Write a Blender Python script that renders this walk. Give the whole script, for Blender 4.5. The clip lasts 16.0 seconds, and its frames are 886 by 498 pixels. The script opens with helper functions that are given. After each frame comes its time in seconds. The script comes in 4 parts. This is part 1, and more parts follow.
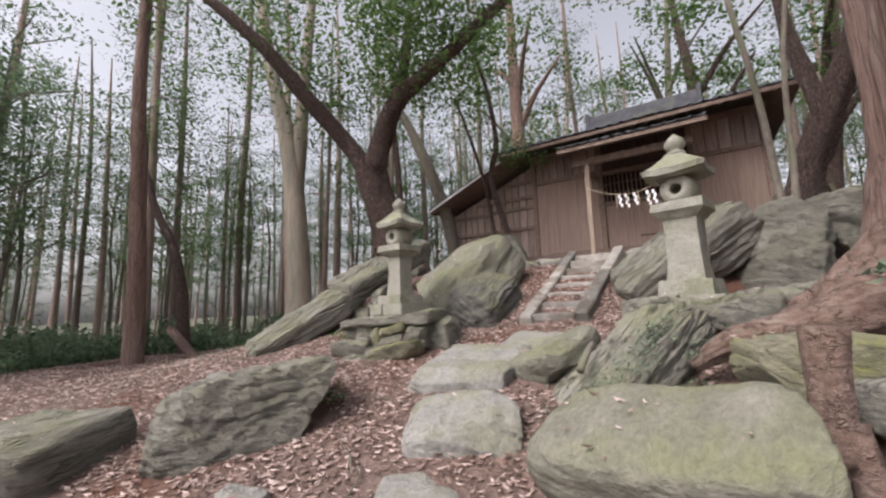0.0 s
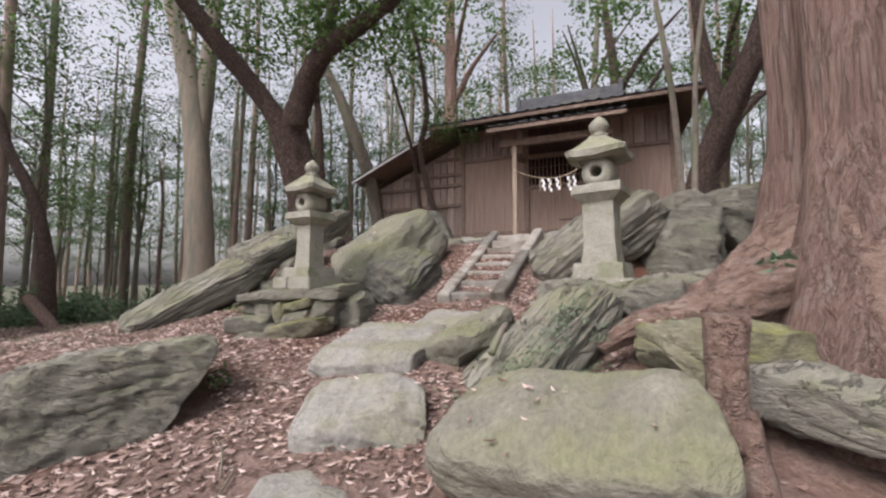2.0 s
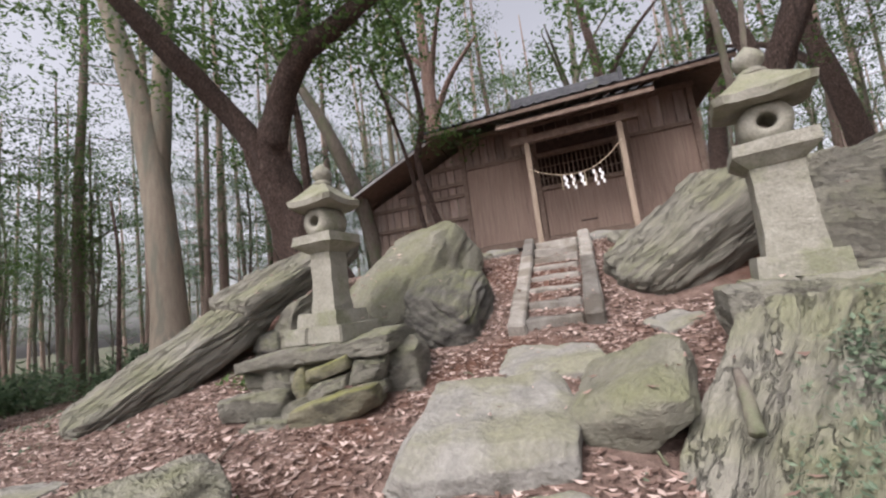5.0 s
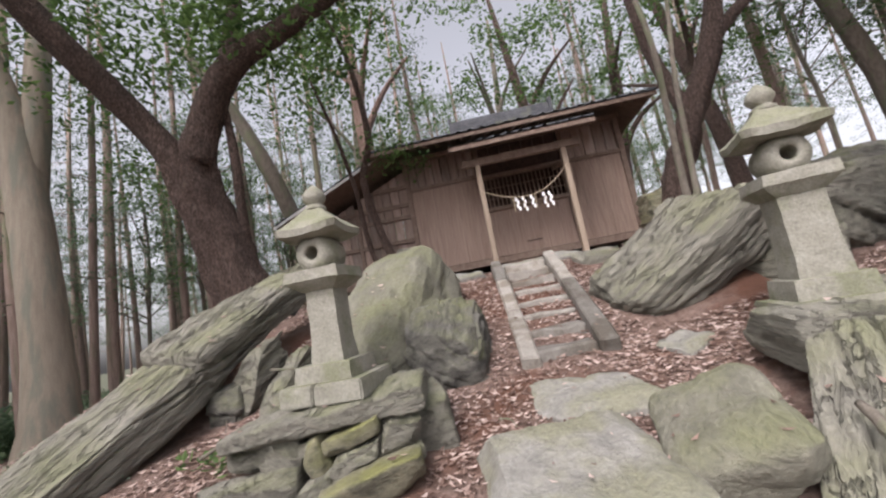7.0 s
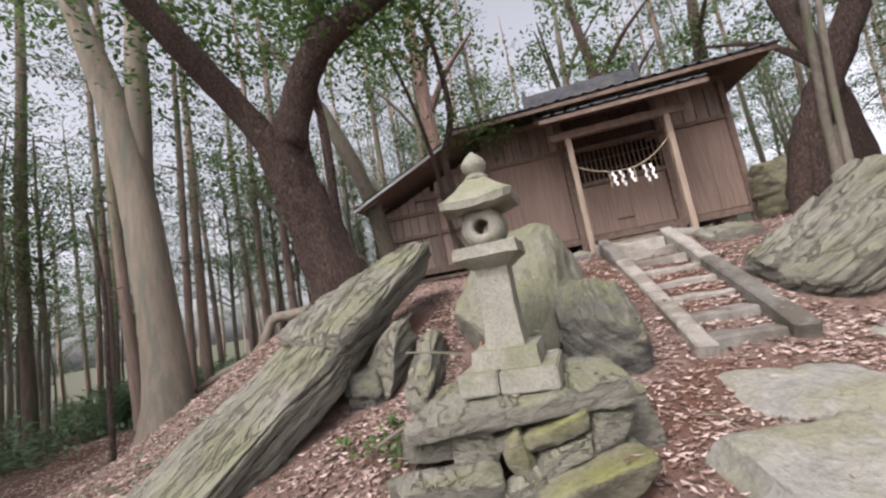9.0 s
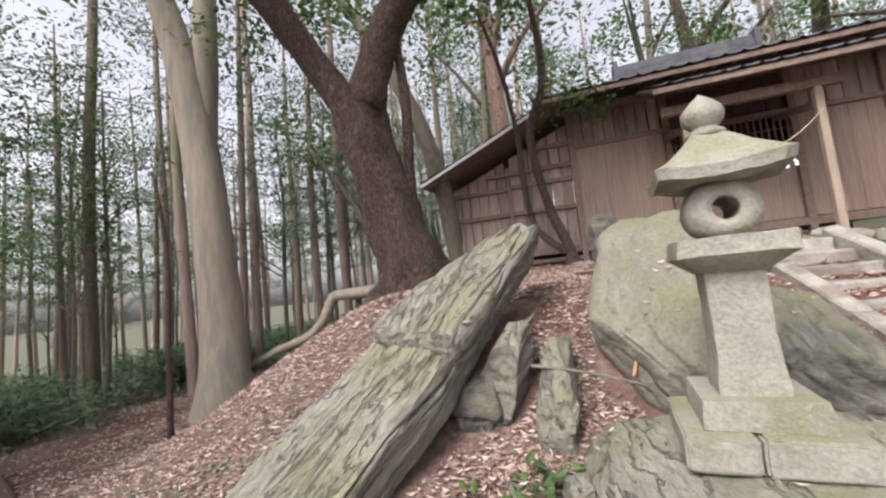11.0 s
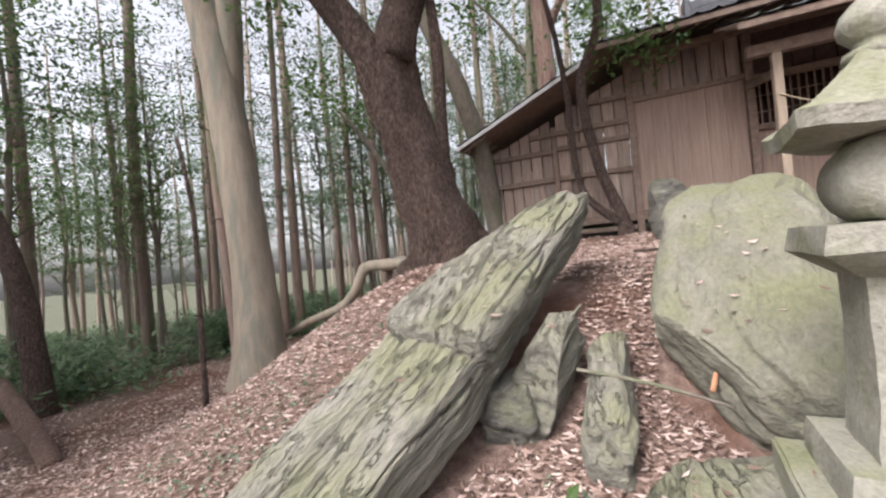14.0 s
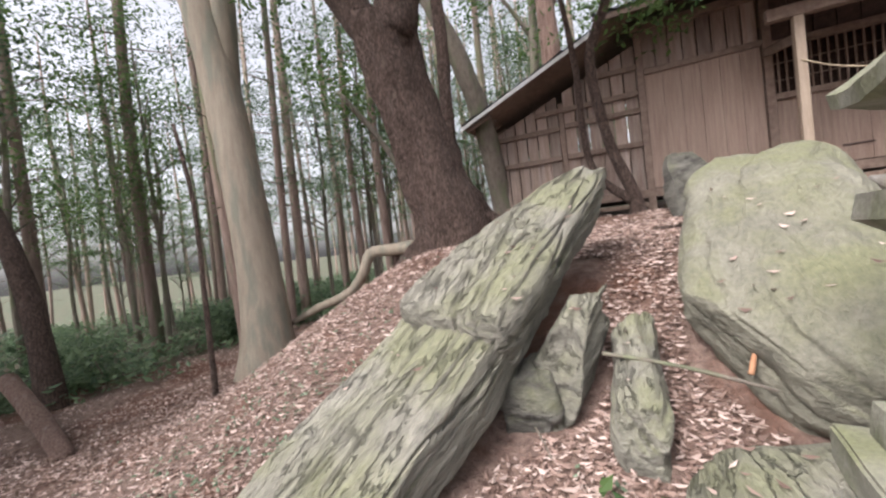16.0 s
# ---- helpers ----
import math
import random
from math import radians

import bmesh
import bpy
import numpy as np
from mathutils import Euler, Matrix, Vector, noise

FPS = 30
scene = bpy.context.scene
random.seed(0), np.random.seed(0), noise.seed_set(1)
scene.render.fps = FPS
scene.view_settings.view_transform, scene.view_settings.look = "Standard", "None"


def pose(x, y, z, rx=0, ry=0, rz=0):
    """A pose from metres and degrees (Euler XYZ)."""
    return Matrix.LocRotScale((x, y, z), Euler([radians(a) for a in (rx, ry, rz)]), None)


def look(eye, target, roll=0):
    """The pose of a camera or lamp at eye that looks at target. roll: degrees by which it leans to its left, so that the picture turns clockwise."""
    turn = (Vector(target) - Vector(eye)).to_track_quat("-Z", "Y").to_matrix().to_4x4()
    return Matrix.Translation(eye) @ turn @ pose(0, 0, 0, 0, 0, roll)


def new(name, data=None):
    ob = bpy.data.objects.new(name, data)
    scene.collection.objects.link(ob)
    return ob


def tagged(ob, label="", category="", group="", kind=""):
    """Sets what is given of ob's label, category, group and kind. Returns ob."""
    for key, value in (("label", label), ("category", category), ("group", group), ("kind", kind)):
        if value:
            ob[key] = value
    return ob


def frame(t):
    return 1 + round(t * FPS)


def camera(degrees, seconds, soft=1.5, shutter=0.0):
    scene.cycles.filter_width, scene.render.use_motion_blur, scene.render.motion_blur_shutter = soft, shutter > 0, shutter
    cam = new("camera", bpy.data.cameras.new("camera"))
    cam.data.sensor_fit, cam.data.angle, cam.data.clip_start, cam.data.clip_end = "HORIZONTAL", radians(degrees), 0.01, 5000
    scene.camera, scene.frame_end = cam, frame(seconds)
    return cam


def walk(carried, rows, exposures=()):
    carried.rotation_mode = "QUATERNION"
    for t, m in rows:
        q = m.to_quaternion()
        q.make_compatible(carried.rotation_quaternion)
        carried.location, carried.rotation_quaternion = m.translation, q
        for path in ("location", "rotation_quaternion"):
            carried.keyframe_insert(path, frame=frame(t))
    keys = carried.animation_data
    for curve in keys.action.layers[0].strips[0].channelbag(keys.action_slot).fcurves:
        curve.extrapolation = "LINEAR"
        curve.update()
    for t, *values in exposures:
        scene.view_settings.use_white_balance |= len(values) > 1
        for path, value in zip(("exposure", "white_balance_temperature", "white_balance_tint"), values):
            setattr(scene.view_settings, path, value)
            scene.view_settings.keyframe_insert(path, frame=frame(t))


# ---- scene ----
cam = camera(97.3, 16.0, soft=2.3)
SKY, SUN, EXPOSURE = 0.15, 1.5, 0.82

PATH = [
    (0, (1.97, -4.998, 0.305), (0.902, -3.332, 0.591), -1.9),
    (0.5, (1.912, -5.068, 0.323), (0.77, -3.455, 0.631), -1.6),
    (1, (1.915, -5.049, 0.329), (0.896, -3.353, 0.623), -0.6),
    (1.5, (1.947, -4.905, 0.337), (1.142, -3.089, 0.57), -0.0),
    (2, (1.923, -4.673, 0.305), (1.173, -2.826, 0.465), 0.0),
    (2.5, (1.696, -4.402, 0.319), (1.005, -2.536, 0.518), -1.6),
    (3, (1.529, -4.21, 0.362), (0.835, -2.35, 0.599), -2.8),
    (3.5, (1.324, -3.977, 0.431), (0.58, -2.136, 0.664), -3.3),
    (4, (1.131, -3.885, 0.421), (0.383, -2.047, 0.666), -4.9),
    (6.5, (-0.054, -3.71, 0.613), (-0.359, -1.753, 0.892), -9.7),
    (7, (-0.213, -3.686, 0.697), (-0.396, -1.715, 0.986), -10.4),
    (7.5, (-0.321, -3.708, 0.696), (-0.44, -1.733, 0.985), -10.5),
    (8, (-0.539, -3.776, 0.719), (-0.781, -1.81, 0.996), -9.8),
    (8.5, (-0.838, -3.687, 0.699), (-1.169, -1.735, 0.981), -9.9),
    (9, (-1.163, -3.527, 0.828), (-1.569, -1.585, 1.079), -10.3),
    (9.5, (-1.466, -3.467, 0.863), (-1.922, -1.531, 1.067), -10.6),
    (12, (-2.311, -2.689, 1.127), (-2.984, -0.814, 1.292), -2.8),
    (12.5, (-2.363, -2.693, 1.117), (-3.051, -0.817, 1.205), -2.8),
    (13, (-2.341, -2.629, 1.129), (-3.034, -0.755, 1.211), -3.4),
    (13.5, (-2.256, -2.516, 1.14), (-2.986, -0.656, 1.22), -4.4),
    (14, (-2.144, -2.405, 1.143), (-2.954, -0.577, 1.172), -5.1),
    (14.5, (-2.154, -2.396, 1.125), (-2.964, -0.567, 1.1), -5.1),
    (15, (-2.211, -2.386, 1.12), (-3.06, -0.577, 1.052), -5.3),
    (15.5, (-2.247, -2.352, 1.127), (-3.082, -0.536, 1.055), -5.9),
    (16, (-2.269, -2.305, 1.132), (-3.099, -0.486, 1.083), -6.5),
]
walk(cam, [(t, look(eye, target, roll)) for t, eye, target, roll in PATH], [(0, EXPOSURE - 0.06, 6420, 17), (9, EXPOSURE + 0.05, 6420, 17), (12, EXPOSURE + 0.43, 6400, 15), (16, EXPOSURE + 0.45, 6400, 15)])

# ---- world and light: an overcast day in a wood ----
world = bpy.data.worlds.new("world")
scene.world = world
world.use_nodes = True
wn = world.node_tree.nodes
wl = world.node_tree.links
wn.clear()
w_out = wn.new("ShaderNodeOutputWorld")
w_bg = wn.new("ShaderNodeBackground")
w_sky = wn.new("ShaderNodeTexSky")
w_sky.sky_type = "NISHITA"
w_sky.sun_disc = False
w_sky.sun_elevation = radians(48)
w_sky.sun_rotation = radians(200)
w_sky.dust_density = 4.0
w_hsv = wn.new("ShaderNodeHueSaturation")
w_hsv.inputs["Saturation"].default_value = 0.22
wl.new(w_sky.outputs[0], w_hsv.inputs["Color"])
wl.new(w_hsv.outputs[0], w_bg.inputs["Color"])
w_bg.inputs["Strength"].default_value = SKY
wl.new(w_bg.outputs[0], w_out.inputs["Surface"])

sun_data = bpy.data.lights.new("sun", "SUN")
sun_data.energy = SUN
sun_data.angle = radians(25)
sun_data.color = (1.0, 0.96, 0.9)
sun = new("sun", sun_data)
az, el = radians(200), radians(48)
sun.matrix_world = look((0, 0, 30), (-30 * math.sin(az) / math.tan(el), -30 * math.cos(az) / math.tan(el), 0))


# ---- materials ----
def material(name, base, other, scale=6.0, rough=0.85, bump=0.3, stretch=(1, 1, 1), third=None, third_scale=1.5,
             third_at=(0.5, 0.62), moss=None, moss_up=0.35, detail=8.0, per="", fine=60.0, translucent=0.0, tilt=0.0, crack=None, crack_dark=(0.04, 0.036, 0.03), relief=0.05):
    """Two-scale noise colour and relief; optional patches of a third colour, moss on upper faces, variation by piece."""
    m = bpy.data.materials.new(name)
    m.use_nodes = True
    n, l = m.node_tree.nodes, m.node_tree.links
    b = n["Principled BSDF"]
    b.inputs["Roughness"].default_value = rough
    tc = n.new("ShaderNodeTexCoord")
    mp = n.new("ShaderNodeMapping")
    mp.inputs["Scale"].default_value = stretch
    mp.inputs["Rotation"].default_value = (0, tilt, 0)
    l.new(tc.outputs["Object"], mp.inputs["Vector"])

    def tex(s, d=detail, vec=None):
        t = n.new("ShaderNodeTexNoise")
        t.inputs["Scale"].default_value = s
        t.inputs["Detail"].default_value = d
        t.inputs["Roughness"].default_value = 0.62
        l.new(vec or mp.outputs[0], t.inputs["Vector"])
        return t.outputs["Fac"]

    def ramp(fac, lo, hi):
        r = n.new("ShaderNodeMapRange")
        r.inputs["From Min"].default_value, r.inputs["From Max"].default_value = lo, hi
        l.new(fac, r.inputs["Value"])
        return r.outputs[0]

    def mix(fac, a, c, blend="MIX"):
        x = n.new("ShaderNodeMix")
        x.data_type, x.blend_type = "RGBA", blend
        if isinstance(fac, float):
            x.inputs[0].default_value = fac
        else:
            l.new(fac, x.inputs[0])
        for s, v in ((x.inputs[6], a), (x.inputs[7], c)):
            if isinstance(v, tuple):
                s.default_value = (*v, 1)
            else:
                l.new(v, s)
        return x.outputs[2]

    big = tex(scale)
    small = tex(fine, 4.0)
    col = mix(ramp(big, 0.32, 0.68), base, other)
    if third:
        col = mix(ramp(tex(third_scale), *third_at), col, third)
    if moss:
        geo = n.new("ShaderNodeNewGeometry")
        sep = n.new("ShaderNodeSeparateXYZ")
        l.new(geo.outputs["Normal"], sep.inputs[0])
        up = ramp(sep.outputs["Z"], moss_up - 0.35, moss_up + 0.5)
        mul = n.new("ShaderNodeMath")
        mul.operation = "MULTIPLY"
        l.new(up, mul.inputs[0])
        l.new(ramp(tex(1.9, 6.0, tc.outputs["Object"]), 0.42, 0.62), mul.inputs[1])
        col = mix(mul.outputs[0], col, moss)
    line = None
    if crack:
        off = n.new("ShaderNodeMath")
        off.operation = "SUBTRACT"
        l.new(tex(crack[0], 5.0), off.inputs[0])
        off.inputs[1].default_value = 0.5
        mag = n.new("ShaderNodeMath")
        mag.operation = "ABSOLUTE"
        l.new(off.outputs[0], mag.inputs[0])
        line = ramp(mag.outputs[0], crack[1], 0.0)
        soft = n.new("ShaderNodeMath")
        soft.operation = "MULTIPLY"
        l.new(line, soft.inputs[0])
        soft.inputs[1].default_value = crack[2]
        col = mix(soft.outputs[0], col, crack_dark)
    grey = n.new("ShaderNodeMapRange")
    grey.inputs["To Min"].default_value, grey.inputs["To Max"].default_value = 0.5, 1.45
    l.new(small, grey.inputs["Value"])
    col = mix(1.0, col, grey.outputs[0], "MULTIPLY")
    if per:
        if per == "object":
            src = n.new("ShaderNodeObjectInfo").outputs["Random"]
        else:
            src = n.new("ShaderNodeNewGeometry").outputs["Random Per Island"]
        vr = n.new("ShaderNodeMapRange")
        vr.inputs["To Min"].default_value, vr.inputs["To Max"].default_value = 0.62, 1.3
        l.new(src, vr.inputs["Value"])
        col = mix(1.0, col, vr.outputs[0], "MULTIPLY")
    l.new(col, b.inputs["Base Color"])
    if bump:
        add = n.new("ShaderNodeMath")
        add.operation = "MULTIPLY_ADD"
        l.new(small, add.inputs[0])
        add.inputs[1].default_value = 0.35
        l.new(big, add.inputs[2])
        bp = n.new("ShaderNodeBump")
        bp.inputs["Strength"].default_value = bump
        bp.inputs["Distance"].default_value = relief
        tall = add.outputs[0]
        if line:
            cut = n.new("ShaderNodeMath")
            cut.operation = "MULTIPLY_ADD"
            l.new(line, cut.inputs[0])
            cut.inputs[1].default_value = -0.5
            l.new(tall, cut.inputs[2])
            tall = cut.outputs[0]
        l.new(tall, bp.inputs["Height"])
        l.new(bp.outputs[0], b.inputs["Normal"])
    if translucent:
        tr = n.new("ShaderNodeBsdfTranslucent")
        l.new(col, tr.inputs["Color"])
        ms = n.new("ShaderNodeMixShader")
        ms.inputs[0].default_value = translucent
        l.new(b.outputs[0], ms.inputs[1])
        l.new(tr.outputs[0], ms.inputs[2])
        l.new(ms.outputs[0], n["Material Output"].inputs["Surface"])
    return m


def leaf_material(name, dark, light, third=None, translucent=0.35, rough=0.55):
    """Leaf colours that vary from leaf to leaf."""
    m = bpy.data.materials.new(name)
    m.use_nodes = True
    n, l = m.node_tree.nodes, m.node_tree.links
    b = n["Principled BSDF"]
    b.inputs["Roughness"].default_value = rough
    g = n.new("ShaderNodeNewGeometry")
    r = n.new("ShaderNodeValToRGB")
    r.color_ramp.elements[0].color, r.color_ramp.elements[1].color = (*dark, 1), (*light, 1)
    if third:
        e = r.color_ramp.elements.new(0.55)
        e.color = (*third, 1)
    l.new(g.outputs["Random Per Island"], r.inputs["Fac"])
    l.new(r.outputs[0], b.inputs["Base Color"])
    if translucent:
        tr = n.new("ShaderNodeBsdfTranslucent")
        l.new(r.outputs[0], tr.inputs["Color"])
        ms = n.new("ShaderNodeMixShader")
        ms.inputs[0].default_value = translucent
        l.new(b.outputs[0], ms.inputs[1])
        l.new(tr.outputs[0], ms.inputs[2])
        l.new(ms.outputs[0], n["Material Output"].inputs["Surface"])
    return m


SOIL = material("leafy_soil", (0.115, 0.072, 0.056), (0.235, 0.165, 0.138), 14, 0.95, 0.9, third=(0.13, 0.06, 0.038), third_scale=0.7, fine=45)
ROCK = material("schist_rock", (0.175, 0.166, 0.138), (0.300, 0.286, 0.238), 3.0, 0.9, 1.0, (1.4, 0.4, 4.0), third=(0.085, 0.080, 0.068),
                third_scale=3.0, third_at=(0.585, 0.68), moss=(0.200, 0.202, 0.125), moss_up=0.35, tilt=0.6, fine=32, crack=(3.2, 0.02, 0.07), relief=0.08)
ROCK_DARK = material("dark_schist", (0.100, 0.096, 0.084), (0.205, 0.196, 0.170), 3.5, 0.9, 1.0, (1.4, 0.4, 4.0), third=(0.067, 0.064, 0.057),
                     third_scale=2.5, moss=(0.160, 0.166, 0.088), moss_up=0.4, tilt=0.6, fine=32, relief=0.07)
ROCK_PALE = material("pale_trodden_stone", (0.205, 0.198, 0.180), (0.315, 0.303, 0.275), 5, 0.9, 0.8, third=(0.150, 0.142, 0.124), third_scale=1.8,
                     moss=(0.226, 0.222, 0.155), moss_up=0.5, fine=32)
ROCK_MOSS = material("mossy_rock", (0.160, 0.150, 0.105), (0.240, 0.224, 0.155), 5, 0.95, 0.9, (1, 1, 2.0), third=(0.096, 0.092, 0.067), third_scale=3,
                     moss=(0.172, 0.172, 0.062), moss_up=0.15, tilt=0.6, fine=32)
ROCK_SMOOTH = material("smooth_weathered_rock", (0.142, 0.137, 0.106), (0.222, 0.213, 0.168), 4.0, 0.92, 1.0, (1.2, 0.7, 2.0), third=(0.105, 0.100, 0.080),
                       third_scale=2.2, third_at=(0.55, 0.75), moss=(0.172, 0.175, 0.103), moss_up=0.25, tilt=0.4, fine=28)
LANTERN = material("weathered_granite", (0.224, 0.216, 0.178), (0.309, 0.298, 0.253), 7, 0.92, 0.5, third=(0.188, 0.191, 0.129), third_scale=3.0,
                   moss=(0.193, 0.201, 0.109), moss_up=0.55)
STEP = material("step_stone", (0.198, 0.180, 0.158), (0.294, 0.276, 0.247), 6, 0.92, 0.5, third=(0.157, 0.136, 0.111), third_scale=2.5, per="object")
WOOD = material("weathered_planks", (0.215, 0.152, 0.122), (0.35, 0.272, 0.230), 5, 0.8, 0.45, (5, 5, 0.5), third=(0.37, 0.315, 0.28), third_scale=1.4,
                third_at=(0.5, 0.75), per="object", fine=90)
WOOD_DOOR = material("door_planks", (0.225, 0.155, 0.122), (0.32, 0.235, 0.188), 4, 0.75, 0.3, (6, 6, 0.35), fine=80)
WOOD_BEAM = material("beams", (0.155, 0.105, 0.082), (0.25, 0.186, 0.148), 5, 0.8, 0.4, (2, 2, 2), fine=80)
WOOD_POST = material("pale_post", (0.281, 0.212, 0.157), (0.374, 0.297, 0.230), 4, 0.75, 0.3, (5, 5, 0.5), fine=90)
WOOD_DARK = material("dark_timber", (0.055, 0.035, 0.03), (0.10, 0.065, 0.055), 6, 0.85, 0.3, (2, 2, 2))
TILE = material("roof_tiles", (0.045, 0.047, 0.055), (0.09, 0.093, 0.105), 5, 0.7, 0.3, third=(0.13, 0.135, 0.09), third_scale=1.1, third_at=(0.55, 0.7))
VERGE = material("pale_verge_board", (0.42, 0.42, 0.42), (0.55, 0.55, 0.54), 6, 0.7, 0.2)
VOID = material("unlit_boards", (0.03, 0.022, 0.02), (0.05, 0.04, 0.035), 5, 0.9, 0.0)
PAPER = material("white_paper", (0.78, 0.78, 0.8), (0.84, 0.84, 0.85), 8, 0.8, 0.05)
ROPE = material("straw_rope", (0.42, 0.34, 0.24), (0.55, 0.46, 0.34), 40, 0.9, 0.6)
BARK_RED = material("cedar_bark", (0.23, 0.13, 0.098), (0.42, 0.295, 0.245), 7, 0.9, 1.0, (7, 7, 0.32), third=(0.46, 0.37, 0.32), third_scale=2.0,
                    third_at=(0.55, 0.75), fine=70, crack=(1.5, 0.03, 0.45), crack_dark=(0.10, 0.055, 0.04), relief=0.09)
BARK_ROOT = material("cedar_root_bark", (0.17, 0.10, 0.075), (0.33, 0.235, 0.19), 9, 0.9, 0.9, (1.6, 2.6, 2.6), third=(0.37, 0.3, 0.25), third_scale=2.6, third_at=(0.56, 0.72), fine=60, crack=(2.4, 0.025, 0.3), crack_dark=(0.09, 0.05, 0.04), relief=0.07)
BARK_BROWN = material("old_tree_bark", (0.065, 0.042, 0.034), (0.205, 0.137, 0.110), 13, 0.92, 1.0, (3, 3, 1.2), third=(0.22, 0.17, 0.14), third_scale=2.5,
                      third_at=(0.6, 0.8), fine=60, crack=(5.0, 0.04, 0.6), crack_dark=(0.022, 0.015, 0.012), relief=0.09)
BARK_PALE = material("smooth_pale_bark", (0.217, 0.178, 0.136), (0.301, 0.259, 0.205), 3, 0.85, 0.4, (4, 4, 0.6), third=(0.185, 0.181, 0.143), third_scale=1.2)
BARK_FOREST = material("forest_bark", (0.22, 0.155, 0.128), (0.37, 0.28, 0.24), 5, 0.92, 0.6, (6, 6, 0.6), third=(0.163, 0.175, 0.100), third_scale=0.6, per="object")
BARK_TWIG = material("grey_stems", (0.13, 0.11, 0.09), (0.23, 0.2, 0.165), 6, 0.9, 0.5, (3, 3, 1), third=(0.15, 0.16, 0.10))
FELLED = material("orange_cut_wood", (0.42, 0.20, 0.11), (0.52, 0.29, 0.17), 8, 0.85, 0.5, (1, 1, 5))
LEAF_FOREST = leaf_material("cedar_sprays", (0.055, 0.095, 0.06), (0.15, 0.2, 0.12), translucent=0.5)
LEAF_BROAD = leaf_material("evergreen_leaves", (0.045, 0.09, 0.03), (0.15, 0.24, 0.075), translucent=0.5, rough=0.4)
LEAF_SHRUB = leaf_material("shrub_leaves", (0.08, 0.14, 0.08), (0.22, 0.31, 0.17), translucent=0.5, rough=0.4)
LEAF_IVY = leaf_material("ivy_leaves", (0.075, 0.12, 0.075), (0.2, 0.26, 0.17), translucent=0.25, rough=0.5)
FLOOR_GREEN = material("overgrown_wood_floor", (0.05, 0.065, 0.035), (0.11, 0.125, 0.07), 2.0, 0.95, 0.9, third=(0.12, 0.085, 0.06), third_scale=0.4, fine=12)
LITTER = leaf_material("fallen_leaves", (0.085, 0.048, 0.036), (0.60, 0.48, 0.43), (0.285, 0.190, 0.155), translucent=0.1, rough=0.7)


# ---- mesh helpers ----
def finish(name, bm, mat, parent=None, smooth=True):
    me = bpy.data.meshes.new(name)
    bm.normal_update()
    bm.to_mesh(me)
    bm.free()
    me.materials.append(mat)
    if smooth:
        me.polygons.foreach_set("use_smooth", [True] * len(me.polygons))
    ob = new(name, me)
    if parent:
        ob.parent = parent
    return ob


def part(name, bm, mat, parent, label="", smooth=False):
    ob = finish(name, bm, mat, parent, smooth)
    return tagged(ob, label)


def empty(name, m=None):
    ob = new(name)
    ob.empty_display_size = 0.1
    if m:
        ob.matrix_basis = m
    return ob


def box(bm, lo, hi, bevel=0.008, m=None):
    """A box with softened edges."""
    c = [(a + b) / 2 for a, b in zip(lo, hi)]
    s = [abs(b - a) for a, b in zip(lo, hi)]
    r = bmesh.ops.create_cube(bm, size=1, matrix=(m or Matrix()) @ Matrix.LocRotScale(c, None, s))
    if bevel:
        es = list({e for v in r["verts"] for e in v.link_edges})
        bmesh.ops.bevel(bm, geom=es, offset=min(bevel, min(s) * 0.4), segments=1, affect="EDGES")
    return bm


def beam(bm, a, b, w, h, bevel=0.006):
    """A squared timber or stone from a to b, w wide, h high."""
    a, b = Vector(a), Vector(b)
    d = (b - a)
    q = d.to_track_quat("Y", "Z")
    return box(bm, (-w / 2, 0, -h / 2), (w / 2, d.length, h / 2), bevel, Matrix.LocRotScale(a, q, None))


